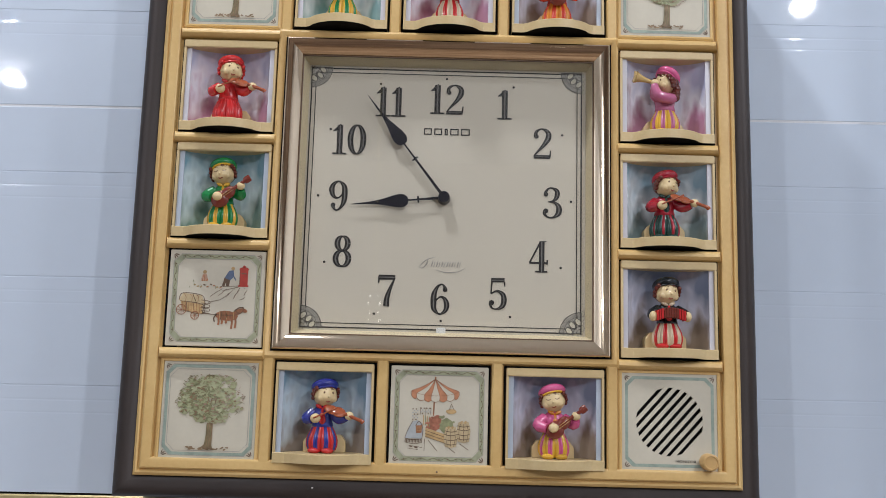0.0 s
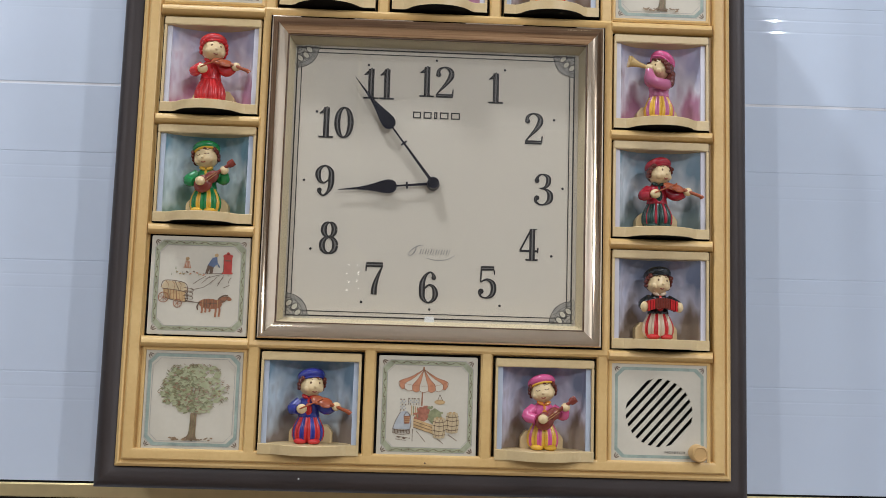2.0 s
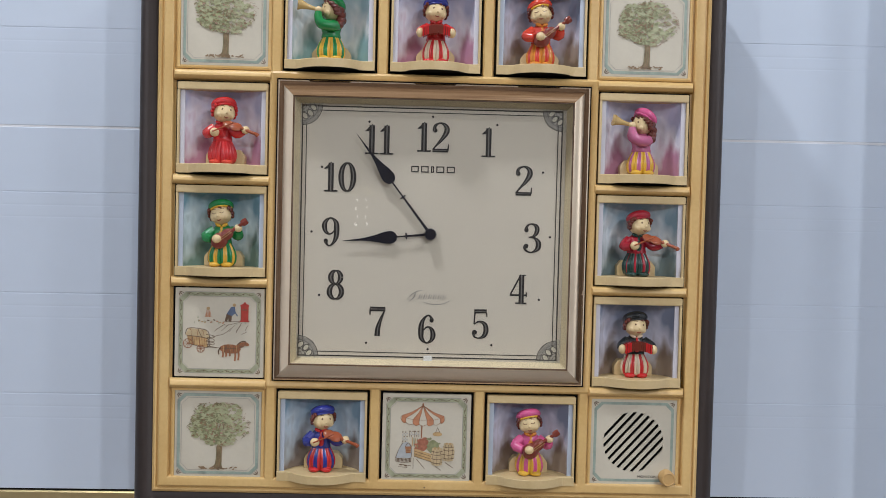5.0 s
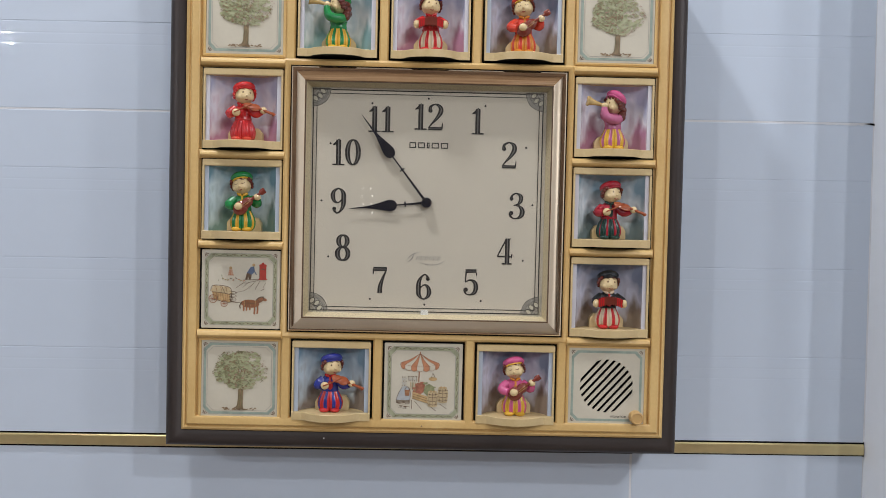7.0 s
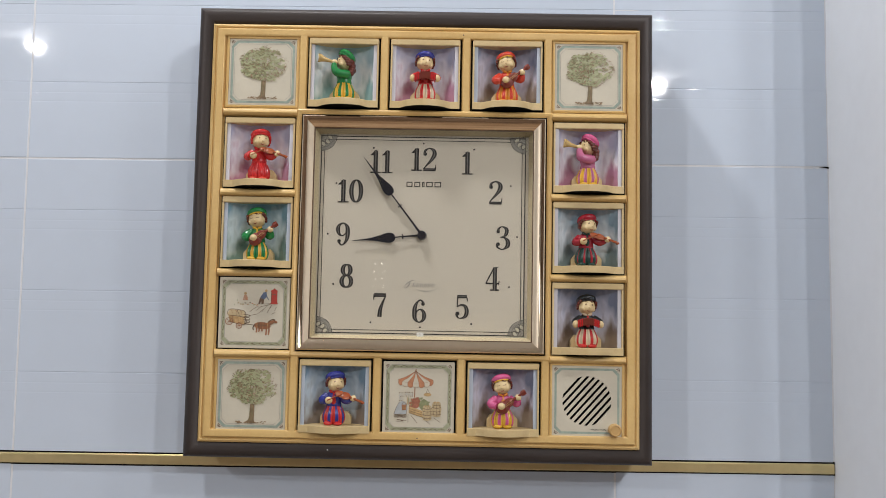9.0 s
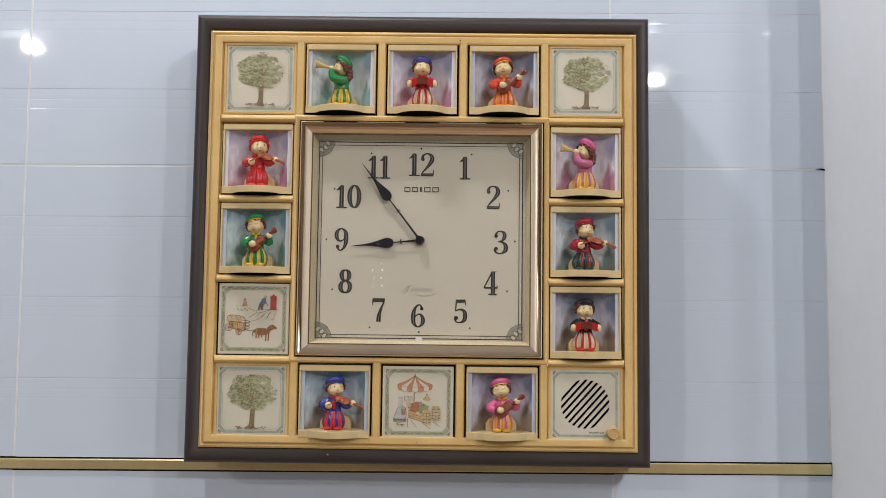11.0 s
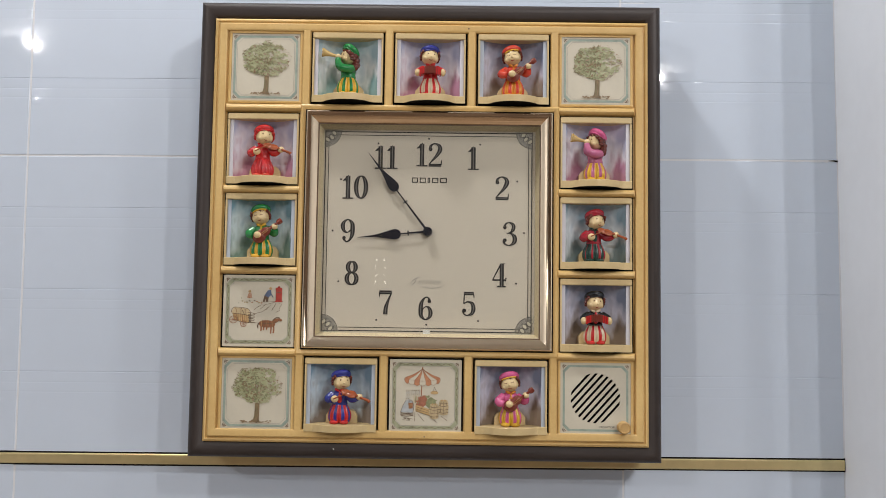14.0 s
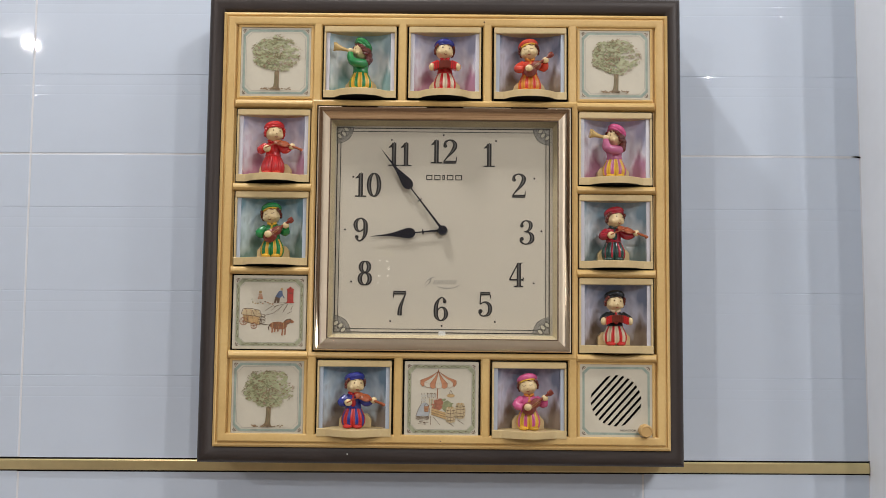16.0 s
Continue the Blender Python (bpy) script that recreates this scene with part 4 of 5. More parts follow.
            box(bm, x - 0.00055, x + 0.00055, -0.0128, -0.0060, 0.0180 + sag, 0.0246 + sag, 11 if k in (0, 1, 2, folds - 3, folds - 2, folds - 1) else 7)
            box(bm, x + 0.0005, x + 0.0012, -0.0119, -0.0065, 0.0184 + sag, 0.0242 + sag, 7)
    ob = link("figurine", bm, mats, holder, label, at=(shift, -0.0700, -0.0267), angle=50)
    ob.scale = (1.02, 1.0, 1.03)
    return ob


UMBER = enamel("doll_umber", (0.16, 0.085, 0.045))
LIP = enamel("doll_lip", (0.30, 0.06, 0.04))
LILAC = backdrop_paint("lilac_sky", (0.52, 0.56, 0.74), (0.88, 0.88, 0.96), (0.50, 0.25, 0.37))
TEALSKY = backdrop_paint("teal_sky", (0.24, 0.42, 0.52), (0.74, 0.87, 0.90), (0.19, 0.31, 0.28))
PALESKY = backdrop_paint("pale_sky", (0.46, 0.64, 0.73), (0.88, 0.94, 0.96), (0.26, 0.44, 0.46))
BLUESKY = backdrop_paint("blue_sky", (0.32, 0.48, 0.58), (0.78, 0.87, 0.91), (0.20, 0.28, 0.30))
DUSK = backdrop_paint("dusk_sky", (0.26, 0.40, 0.52), (0.64, 0.76, 0.83), (0.28, 0.24, 0.21))
GREYSKY = backdrop_paint("grey_lilac_sky", (0.27, 0.32, 0.44), (0.68, 0.69, 0.80), (0.31, 0.25, 0.20))
STRIP_BLUE = material("strip_pale_blue", (0.50, 0.57, 0.66), 0.35, vary=0.05)
STRIP_WHITE = material("strip_white", (0.66, 0.66, 0.72), 0.35, vary=0.05)

CAST = [
    (1, 0, PALESKY, STRIP_WHITE, GREEN, GREEN, (GOLD, GREEN), GOLD, "trumpet", None, "doll in green jacket and beret blowing a horn"),
    (2, 0, LILAC, STRIP_WHITE, NAVY, RED, (IVORY, RED), RED, "accordion", None, "doll in red with a blue beret and an accordion"),
    (3, 0, GREYSKY, STRIP_BLUE, SCARLET, SCARLET, (ORANGE, SCARLET), ORANGE, "mandolin", ORANGE, "doll in scarlet and orange playing a mandolin"),
    (0, 1, LILAC, STRIP_WHITE, RED, RED, (RED, RED), SCARLET, "violin", None, "doll all in glossy red playing a violin"),
    (0, 2, TEALSKY, STRIP_BLUE, GREEN, GREEN, (GREEN, GOLD), GOLD, "mandolin", GOLD, "doll in green and yellow playing a mandolin"),
    (4, 1, LILAC, STRIP_WHITE, PINK, MAUVE, (GOLD, MAUVE), GOLD, "trumpet", None, "doll in pink jacket and beret blowing a horn"),
    (4, 2, BLUESKY, STRIP_WHITE, CRIMSON, CRIMSON, (DARK_GREEN, CRIMSON), DARK_GREEN, "violin", DARK_GREEN, "doll in red and dark green playing a violin"),
    (4, 3, GREYSKY, STRIP_WHITE, JET, JET, (IVORY, RED), RED, "accordion", RED, "doll with a black beret playing a red accordion"),
    (1, 4, DUSK, STRIP_BLUE, NAVY, NAVY, (RED, NAVY), RED, "violin", RED, "doll in blue jacket and beret playing a violin"),
    (3, 4, GREYSKY, STRIP_BLUE, PINK, PINK, (GOLD, PINK), GOLD, "mandolin", ORANGE, "doll in pink and yellow playing a mandolin"),
]
for col, row, paint, strip, hat, jacket, stripes, shoes, playing, front, text in CAST:
    cell = niche(COLS[col], ROWS_Z[row], paint, strip)
    doll(cell, hat, jacket, stripes, shoes, playing, front, text, -0.0011 if playing == "violin" else 0.0)


# -- picture panels --
CARD_Y = -0.0742
ART_Y = CARD_Y - 0.0001


def card_lip(cx, cz):
    """Narrow yellow lip that holds a corner card in its opening."""
    bm = bmesh.new()
    h = HALF + 0.0002
    ring_sweep(bm, [(0.0, -0.0720), (0.0, -0.0742), (0.0014, -0.0750), (0.0024, -0.0749), (0.0027, -0.0700)], -h, h, -h, h)
    link("card_lip", bm, YELLOW, clock, at=(cx, 0, cz))


def picture_card(col, row, ink, proud, label):
    if proud:
        gap_liner(COLS[col], ROWS_Z[row])
    else:
        card_lip(COLS[col], ROWS_Z[row])
    bm = bmesh.new()
    h = 0.0328 if proud else 0.0320
    box(bm, -h, h, CARD_Y, CARD_Y + 0.003, -h, h, bevel=0.0004)
    card = link("picture_card", bm, CARD, clock, label, at=(COLS[col], 0, ROWS_Z[row]))
    # printed border with clipped corners
    bm = bmesh.new()
    o, i, c = 0.0298, 0.0270 if proud else 0.0278, 0.0050
    loops = []
    for r, k in ((o, c), (i, c * 0.9)):
        loops.append([bm.verts.new((x, ART_Y, z)) for x, z in ((-r + k, -r), (r - k, -r), (r, -r + k), (r, r - k), (r - k, r), (-r + k, r), (-r, r - k), (-r, -r + k))])
    for k in range(8):
        bm.faces.new((loops[0][k], loops[0][(k + 1) % 8], loops[1][(k + 1) % 8], loops[1][k]))
    link("printed_border", bm, ink, card)
    if proud:
        bm = bmesh.new()
        for side in range(4):
            pts = []
            for k in range(45):
                u = -0.0242 + 0.0484 * k / 44
                v = 0.0285 + 0.0007 * math.sin(k * 0.85 + side)
                pts.append([(u, v), (u, -v), (v, u), (-v, u)][side] + (0.0004,))
            stroke(bm, pts, ART_Y - 0.00015, curve=False)
        link("vine_print", bm, LEAF_DARK, card)
    bm = bmesh.new()
    for sx in (-1, 1):
        for sz in (-1, 1):
            for a in (20, 45, 70):
                d = (math.cos(radians(a)) * sx, math.sin(radians(a)) * sz)
                p = (sx * 0.0305, sz * 0.0305)
                stroke(bm, [(p[0] - d[0] * 0.0012, p[1] - d[1] * 0.0012, 0.0003), (p[0] - d[0] * 0.0028, p[1] - d[1] * 0.0028, 0.0007), (p[0] - d[0] * 0.0042, p[1] - d[1] * 0.0042, 0.0003)], ART_Y - 0.0002)
    rng = random.Random(col * 7 + row)
    for side in range(4):
        for k in range(9 if proud else 0):
            u = -0.022 + 0.0055 * k + rng.uniform(-0.0012, 0.0012)
            v = 0.0284
            x, z = [(u, v), (u, -v), (v, u), (-v, u)][side]
            patch(bm, oval(x, z, 0.0005, 0.0004, 6), ART_Y - 0.0002)
    for r in (0.0300, 0.0268):
        k = 0.0050
        pts = [(-r + k, -r), (r - k, -r), (r, -r + k), (r, r - k), (r - k, r), (-r + k, r), (-r, r - k), (-r, -r + k), (-r + k, -r)]
        stroke(bm, [(x, z, 0.00025) for x, z in pts], ART_Y - 0.00025, 1, curve=False)
    tagged(link("border_print", bm, [WOOD_LINE, INK_FAINT], card), kind="stuff")
    return card


def tree_picture(col, row, seed):
    rng = random.Random(seed)
    card = picture_card(col, row, TEAL, False, "printed card with an apple tree inside a teal border")
    bm = bmesh.new()
    cx, cz, rx, rz = 0.0010, 0.0074, 0.0222, 0.0163

    def spot(spread=1.0):
        a, r = rng.uniform(0, math.tau), math.sqrt(rng.random()) * spread
        wob = 1 + 0.06 * math.sin(5 * a + seed) + 0.04 * math.sin(9 * a)
        return cx + rx * wob * r * math.cos(a), cz + rz * wob * r * math.sin(a), r
    # pale washes, thick on one side and thinning out to bare card on the other
    for k in range(420):
        x, z, r = spot(0.95)
        if rng.random() < (x - cx - 0.004) / 0.018:
            continue
        patch(bm, oval(x, z, rng.uniform(0.0010, 0.0026), rng.uniform(0.0008, 0.0016), 8, rng.uniform(-0.6, 0.6)), ART_Y - 0.0000015 * k, 0)
    for k in range(120):
        x, z, r = spot(0.9)
        if x > cx + rng.uniform(-0.006, 0.014):
            continue
        patch(bm, oval(x, z, rng.uniform(0.0008, 0.0018), rng.uniform(0.0005, 0.0010), 8, rng.uniform(-1, 1)), ART_Y - 0.00055 - 0.000001 * k, 6)
    # curved pen dabs for leaves, russet in the shaded side
    for k in range(420):
        x, z, r = spot(1.0)
        if k % 7 == 0:
            b = rng.uniform(0, math.tau)
            e = 1 + 0.05 * math.sin(5 * b + seed) + rng.uniform(-0.05, 0.03)
            x, z = cx + rx * e * math.cos(b), cz + rz * e * math.sin(b)
        if x > cx + 0.004 and rng.random() < 0.12:
            continue
        a = rng.uniform(-0.9, 0.9)
        ln, up = rng.uniform(0.0006, 0.0014), rng.uniform(0.0002, 0.0007)
        dx, dz = math.cos(a) * ln, math.sin(a) * ln
        ink = rng.choice((1, 1, 2)) if x < cx + 0.002 else rng.choice((1, 5, 5))
        w = rng.uniform(0.0003, 0.0006) if x < cx + 0.002 else rng.uniform(0.0002, 0.0004)
        stroke(bm, [(x - dx, z - dz, w * 0.5), (x, z + up, w), (x + dx, z + dz, w * 0.4)], ART_Y - 0.0007 - 0.0000005 * k, ink)
    for k in range(46):
        x, z, r = spot(0.95)
        if x > cx and rng.random() < 0.5:
            continue
        q = rng.uniform(0.0005, 0.0009)
        patch(bm, oval(x, z, q * 1.3, q * 0.8, 8, rng.uniform(-0.6, 0.6)), ART_Y - 0.0009 - 0.000001 * k, rng.choice((2, 2, 5)))
    for a, b in ((-0.0022, 0.0055), (0.0002, 0.006), (0.0030, 0.0058)):
        stroke(bm, [(cx + a, b - 0.0022, 0.0005), (cx + a + 0.0008, b + 0.002, 0.0007)], ART_Y - 0.0009, 3)
    stroke(bm, [(cx - 0.0008, -0.0255, 0.0095), (cx - 0.0004, -0.0232, 0.0055), (cx, -0.0190, 0.0044), (cx + 0.0004, -0.0085, 0.0040)], ART_Y - 0.0004, 3)
    for dx in (-0.0017, -0.0004, 0.0012):
        stroke(bm, [(cx + dx * 1.6, -0.0252, 0.0004), (cx + dx, -0.0200, 0.0005), (cx + dx, -0.0092, 0.0003)], ART_Y - 0.0006, 1)
    for k in range(26):
        x = cx + rng.uniform(-0.0145, 0.0130)
        patch(bm, oval(x, -0.0252 + rng.uniform(-0.0007, 0.0009), rng.uniform(0.0006, 0.0018), 0.0005, 7, rng.uniform(-0.5, 0.5)), ART_Y - 0.00105 - 0.000003 * k, rng.choice((2, 3, 3)))
    link("tree_print", bm, [LEAF_WASH, LEAF_DARK, APPLE, BARK, CARD, OCHRE_PINK, LEAF_MID], card, "watercolour apple tree")


def cart_picture(col, row):
    card = picture_card(col, row, OLIVE, True, "printed card with a horse cart and a red post box")
    bm = bmesh.new()
    m = [OCHRE, SIENNA, RED_PRINT, BLUE_PRINT, WOOD_LINE, CARD, ORANGE_PRINT, STRAW, OLIVE]
    y = ART_Y

    def blob(cx, cz, rx, rz, mat, lift=1, turn=0.0, n=14):
        patch(bm, [(a * MM, b * MM) for a, b in oval(cx, cz, rx, rz, n, turn)], y - 0.00006 * lift, mat)

    def pen(pts, w, mat, lift=2):
        stroke(bm, [(a * MM, b * MM, w * MM) for a, b in pts], y - 0.00006 * lift, mat)

    def poly(pts, mat, lift=1):
        patch(bm, [(a * MM, b * MM) for a, b in pts], y - 0.00006 * lift, mat)
    # cart

    def grow(pts):
        return [(-25 + (a + 25) * 1.02, -0.6 + b * 1.15) for a, b in pts]
    poly(grow([(-24, -1.5), (-9, -3.5), (-9, -9), (-22, -7)]), 0)
    poly(grow([(-25, -1), (-22.5, 3.2), (-10, 2), (-7.5, -2.5), (-9, -3.5), (-24, -1.5)]), 7, 2)
    for pts in ([(-25, -1), (-22.5, 3.2), (-10, 2), (-7.5, -2.5)], [(-24, -1.5), (-9, -3.5), (-9, -9), (-22, -7)], [(-16, 2.6), (-13, -2.9)], [(-7.5, -2.5), (-9, -9)], [(-9, -8), (-3, -9)], [(-20, -2.2), (-19, -7.4)], [(-15, -3), (-14.5, -8.2)]):
        pen(grow(pts), 0.45, 4, 3)
    for cx, cz, r in ((-23, -8.2, 3.3), (-13.6, -12.0, 2.7)):
        pen([(cx + r * math.cos(a), cz + r * math.sin(a)) for a in (math.tau * k / 12 for k in range(13))], 0.5, 1, 4)
        for k in range(4):
            a = math.pi * k / 4
            pen([(cx - r * math.cos(a), cz - r * math.sin(a)), (cx + r * math.cos(a), cz + r * math.sin(a))], 0.3, 1, 5)
    for k in range(3):
        pen([(-10, -1.5 - 2.6 * k), (-4.5, -2.2 - 2.6 * k), (-4.2, -3.8 - 2.6 * k), (-9.6, -3.4 - 2.6 * k)], 0.4, 4, 3)
    # two horses in harness
    dz = -3.6
    blob(8, -8.2 + dz, 7.8, 3.4, 1, 2, -0.05)
    blob(15.5, -5.6 + dz, 3.8, 1.8, 1, 3, 0.5)
    blob(19.6, -4.4 + dz, 2.5, 1.3, 1, 4, -0.3)
    for x, b in ((2.5, -14.5), (4.8, -14), (11.5, -17), (14, -16.5), (7.5, -13.5)):
        pen([(x, -9.5 + dz), (x + 0.4, -12.5 + dz), (x, b + dz)], 1.3, 1, 5)
    pen([(1, -10.6), (-0.5, -13.6), (0, -16)], 0.9, 4, 6)
    pen([(-9, -10.5), (4, -11.4), (14, -11), (17.5, -8)], 0.4, 4, 6)
    for x in (4, 7.5):
        pen([(x, -8.6), (x + 0.6, -11.8), (x - 0.2, -14.6)], 0.4, 4, 7)
    pen([(13, -8.8), (16, -6.4), (19.5, -6.0)], 0.9, 4, 6)
    # post box
    poly([(15.5, 9), (21, 9), (21, 20), (15.5, 20)], 2, 2)
    blob(18.2, 20.2, 3.3, 1.5, 2, 3)
    blob(18.2, 22, 1.0, 0.9, 2, 3)
    poly([(14.8, 8.2), (21.6, 8.2), (21.6, 9.4), (14.8, 9.4)], 2, 4)
    pen([(16.4, 17.2), (20, 17.2)], 0.7, 4, 5)
    pen([(15.5, 9), (15.5, 20)], 0.3, 4, 5)
    # plain bent shape in blue, small plain shape in red
    poly([(5, 14), (8, 19), (11, 19.5), (11.5, 15), (9, 12.5)], 3, 2)
    poly([(5, 14), (9, 12.5), (8.5, 8.5), (6.5, 8.5), (6.2, 11), (5.4, 8.3), (3.6, 8.5)], 4, 3)
    blob(10.6, 20.6, 1.3, 1.2, 0, 3)
    pen([(10.5, 16.5), (13, 12.5)], 0.8, 3, 4)
    poly([(-11, 11.5), (-6, 11.5), (-7.2, 16.5), (-9.8, 16.5)], 6, 2)
    blob(-8.5, 17.8, 1.3, 1.2, 0, 3)
    for k in range(4):
        pen([(-10.6 + 1.3 * k, 11.6), (-9.6 + 0.7 * k, 16.3)], 0.25, 5, 4)
    # ground strokes and birds
    rng = random.Random(4)
    for x0, z0, x1, z1 in ((2, 8, 22, 9), (4, 5, 15, 8), (12, 0, 16, 7.5), (19, 2, 21, 6), (-4, 1, 4, 6.5), (-5, -3, 3, -1), (3, -1, 9, 4), (16, -1, 20, 1)):
        pen([(x0, z0), ((x0 + x1) / 2 + rng.uniform(-0.5, 0.5), (z0 + z1) / 2), (x1, z1)], 0.3, 4, 2)
    for k in range(9):
        x = -15 + 2.2 * k
        blob(x, 8.2 + rng.uniform(-1.2, 1.2), 0.9, 0.45, rng.choice((0, 4, 6)), 2, rng.uniform(-0.6, 0.6), 8)
    for k in range(7):
        pen([(-22.4 + 1.9 * k, -2.4 - 0.25 * k), (-21.8 + 1.9 * k, -8.6 - 0.3 * k)], 0.22, 1, 6)
    for k in range(3):
        pen([(-22 + 4.2 * k, 3.0 - 0.4 * k), (-20.2 + 4.2 * k, 0.4), (-20.6 + 4.2 * k, -2.4 - 0.5 * k)], 0.25, 1, 6)
    for k in range(3):
        pen([(7 + 4.4 * k, 6.6 - 0.3 * k), (1.5 + 5.4 * k, 1.6 - 0.9 * (k % 2))], 0.25, 4, 3)
    for k in range(14):
        x, z = rng.uniform(-19, 22), rng.uniform(5, 11)
        pen([(x, z), (x + rng.uniform(-0.8, 0.8), z + rng.uniform(0.8, 2.0))], 0.35, 8, 2)
    for k in range(5):
        pen([(3 + 2.4 * k, -8.8), (3.4 + 2.4 * k, -14.2)], 0.3, (0, 4)[k % 2], 7)
    pen([(14.2, -8.6), (16.6, -10.2), (18.4, -9.0), (19.6, -6.4)], 0.5, 4, 7)
    link("cart_print", bm, m, card, "watercolour horse cart and post box")


def market_picture(col, row):
    card = picture_card(col, row, OLIVE, True, "printed card with a market stall under a striped parasol")
    bm = bmesh.new()
    m = [OCHRE, SIENNA, ORANGE_PRINT, PALE_BLUE, WOOD_LINE, CARD, LEAF_MID, FRUIT, STRAW]
    y = ART_Y

    def blob(cx, cz, rx, rz, mat, lift=1, turn=0.0, n=14):
        patch(bm, [(a * MM, b * MM) for a, b in oval(cx, cz, rx, rz, n, turn)], y - 0.00006 * lift, mat)

    def pen(pts, w, mat, lift=2):
        stroke(bm, [(a * MM, b * MM, w * MM) for a, b in pts], y - 0.00006 * lift, mat)

    def poly(pts, mat, lift=1):
        patch(bm, [(a * MM, b * MM) for a, b in pts], y - 0.00006 * lift, mat)
    # parasol: seven narrow panels from the finial to a scalloped valance
    top = (0.0, 24.2)
    edge = [(-15.8, 16.2), (-12.4, 14.6), (-7.2, 13.6), (-2.6, 13.2), (3.0, 13.2), (7.8, 13.6), (12.8, 14.6), (15.8, 16.2)]
    for k in range(7):
        (ax, az), (bx, bz) = edge[k], edge[k + 1]
        poly([top, ((top[0] + ax) / 2 * 1.04, (top[1] + az) / 2 - 0.9), (ax, az), (bx, bz), ((top[0] + bx) / 2 * 1.04, (top[1] + bz) / 2 - 0.9)], 2 if k % 2 == 0 else 5, 2)
        poly([(ax, az), (bx, bz), (bx, bz - 3.2), ((ax + bx) / 2, (az + bz) / 2 - 4.3), (ax, az - 3.2)], 2 if k % 2 == 0 else 5, 3)
        pen([top, ((top[0] + ax) / 2 * 1.04, (top[1] + az) / 2 - 0.9), (ax, az), (ax, az - 3.2)], 0.28, 1, 4)
        pen([(ax, az - 3.2), ((ax + bx) / 2, (az + bz) / 2 - 4.3), (bx, bz - 3.2)], 0.25, 1, 4)
        pen([(ax, az), (bx, bz)], 0.2, 1, 4)
    pen([top, (8.2, 19.2), (15.8, 16.2), (15.8, 13)], 0.28, 1, 4)
    pen([(0, 25.8), (0, 24.0)], 1.0, 1, 5)
    pen([(-0.6, 9), (-0.8, 0)], 0.9, 1, 1)
    # hanging scale
    pen([(11, 8), (9.6, 4)], 0.3, 4, 3)
    pen([(11, 8), (13, 4)], 0.3, 4, 3)
    blob(11, 3, 3.6, 1.6, 0, 3)
    # crate with fruit and greens
    poly([(-6, -8), (-3, -2.5), (1, 0.5), (4.5, -2), (5, -7), (1, -10)], 7, 2)
    poly([(3, -8), (4.5, -3), (8, -1), (12, -3.5), (13, -9), (7, -12)], 6, 3)
    poly([(-6, -8), (7, -12), (7, -18), (-6, -14)], 0, 2)
    poly([(7, -12), (13, -9), (13, -14), (7, -18)], 1, 3)
    for k in range(3):
        pen([(-6, -9.8 - 2 * k), (7, -13.8 - 2 * k)], 0.3, 4, 4)
    rng = random.Random(9)
    for k in range(38):
        x, z = rng.uniform(-5, 13), rng.uniform(-10, 0)
        if z > 1.5 - abs(x - 3) * 0.5 or z < -8 - 0.3 * x:
            continue
        blob(x, z, rng.uniform(0.8, 1.5), rng.uniform(0.7, 1.2), 7 if x < 3 else 6, 4 + 0.05 * k, 0, 8)
    # barrels
    for cx, cz in ((11, -14), (19.5, -10.5)):
        poly([(cx - 3.6, cz + 5.8), (cx - 4.6, cz + 1), (cx - 3.7, cz - 6), (cx, cz - 6.8), (cx + 3.7, cz - 6), (cx + 4.6, cz + 1), (cx + 3.6, cz + 5.8)], 8, 8)
        for k in range(5):
            blob(cx - 2.6 + 1.3 * k, cz + 6.0 + 0.5 * (k % 2), 1.1, 1.0, (8, 0)[k % 2], 9 + 0.1 * k, 0, 8)
        for dz in (-4, -1.2, 2, 4.4):
            pen([(cx - 4.2, cz + dz), (cx, cz + dz - 0.8), (cx + 4.2, cz + dz)], 0.4, 4, 10)
        for dx in (-2.6, 0, 2.6):
            pen([(cx + dx * 0.8, cz + 5.6), (cx + dx * 1.2, cz), (cx + dx * 0.8, cz - 5.8)], 0.25, 4, 10)
    # plain bell-shaped form with a hatched hem and a basket beside it
    poly([(-19.6, -15), (-8.2, -15.2), (-7.6, -10), (-8.4, -5), (-11.2, -3.2), (-14.6, -4), (-17.4, -9)], 3, 5)
    for pts in ([(-19.6, -15), (-17.4, -9), (-14.6, -4)], [(-8.2, -15.2), (-7.6, -10), (-8.4, -5)], [(-19.6, -15), (-14, -16), (-8.2, -15.2)], [(-19.4, -17.6), (-14, -18.6), (-8.2, -17.8)]):
        pen(pts, 0.3, 4, 7)
    for k in range(12):
        pen([(-19.2 + k, -15.3 - 0.02 * k), (-19.3 + k, -17.8)], 0.45, 4, 7)
    poly([(-12.6, -6.6), (-8.2, -6.4), (-8.6, -11.4), (-12.0, -11.6)], 1, 8)
    pen([(-12.6, -6.8), (-10.4, -3.8), (-8.2, -6.6)], 0.4, 4, 8)
    for k in range(3):
        pen([(-12.4, -7.8 - 1.2 * k), (-8.4, -7.6 - 1.2 * k)], 0.25, 0, 9)
    for x, z in ((-15.6, -20.2), (-12.0, -21.0)):
        blob(x, z, 1.3, 0.5, 4, 6, -0.2, 8)
    pen([(-17.6, -21.6), (-10.6, -22.4)], 0.25, 4, 5)
    # checkered cloths and small frames behind
    for x0, z0, nx, nz in ((-14.6, 4.2, 4, 7), (-9.2, 4.8, 3, 4), (-5.4, 4.8, 3, 4)):
        for a in range(nx):
            for b in range(nz):
                if (a + b) % 2 == 0:
                    blob(x0 + 1.05 * a, z0 - 1.15 * b, 0.5, 0.5, 3 if b % 3 else 4, 3, 0.0, 6)
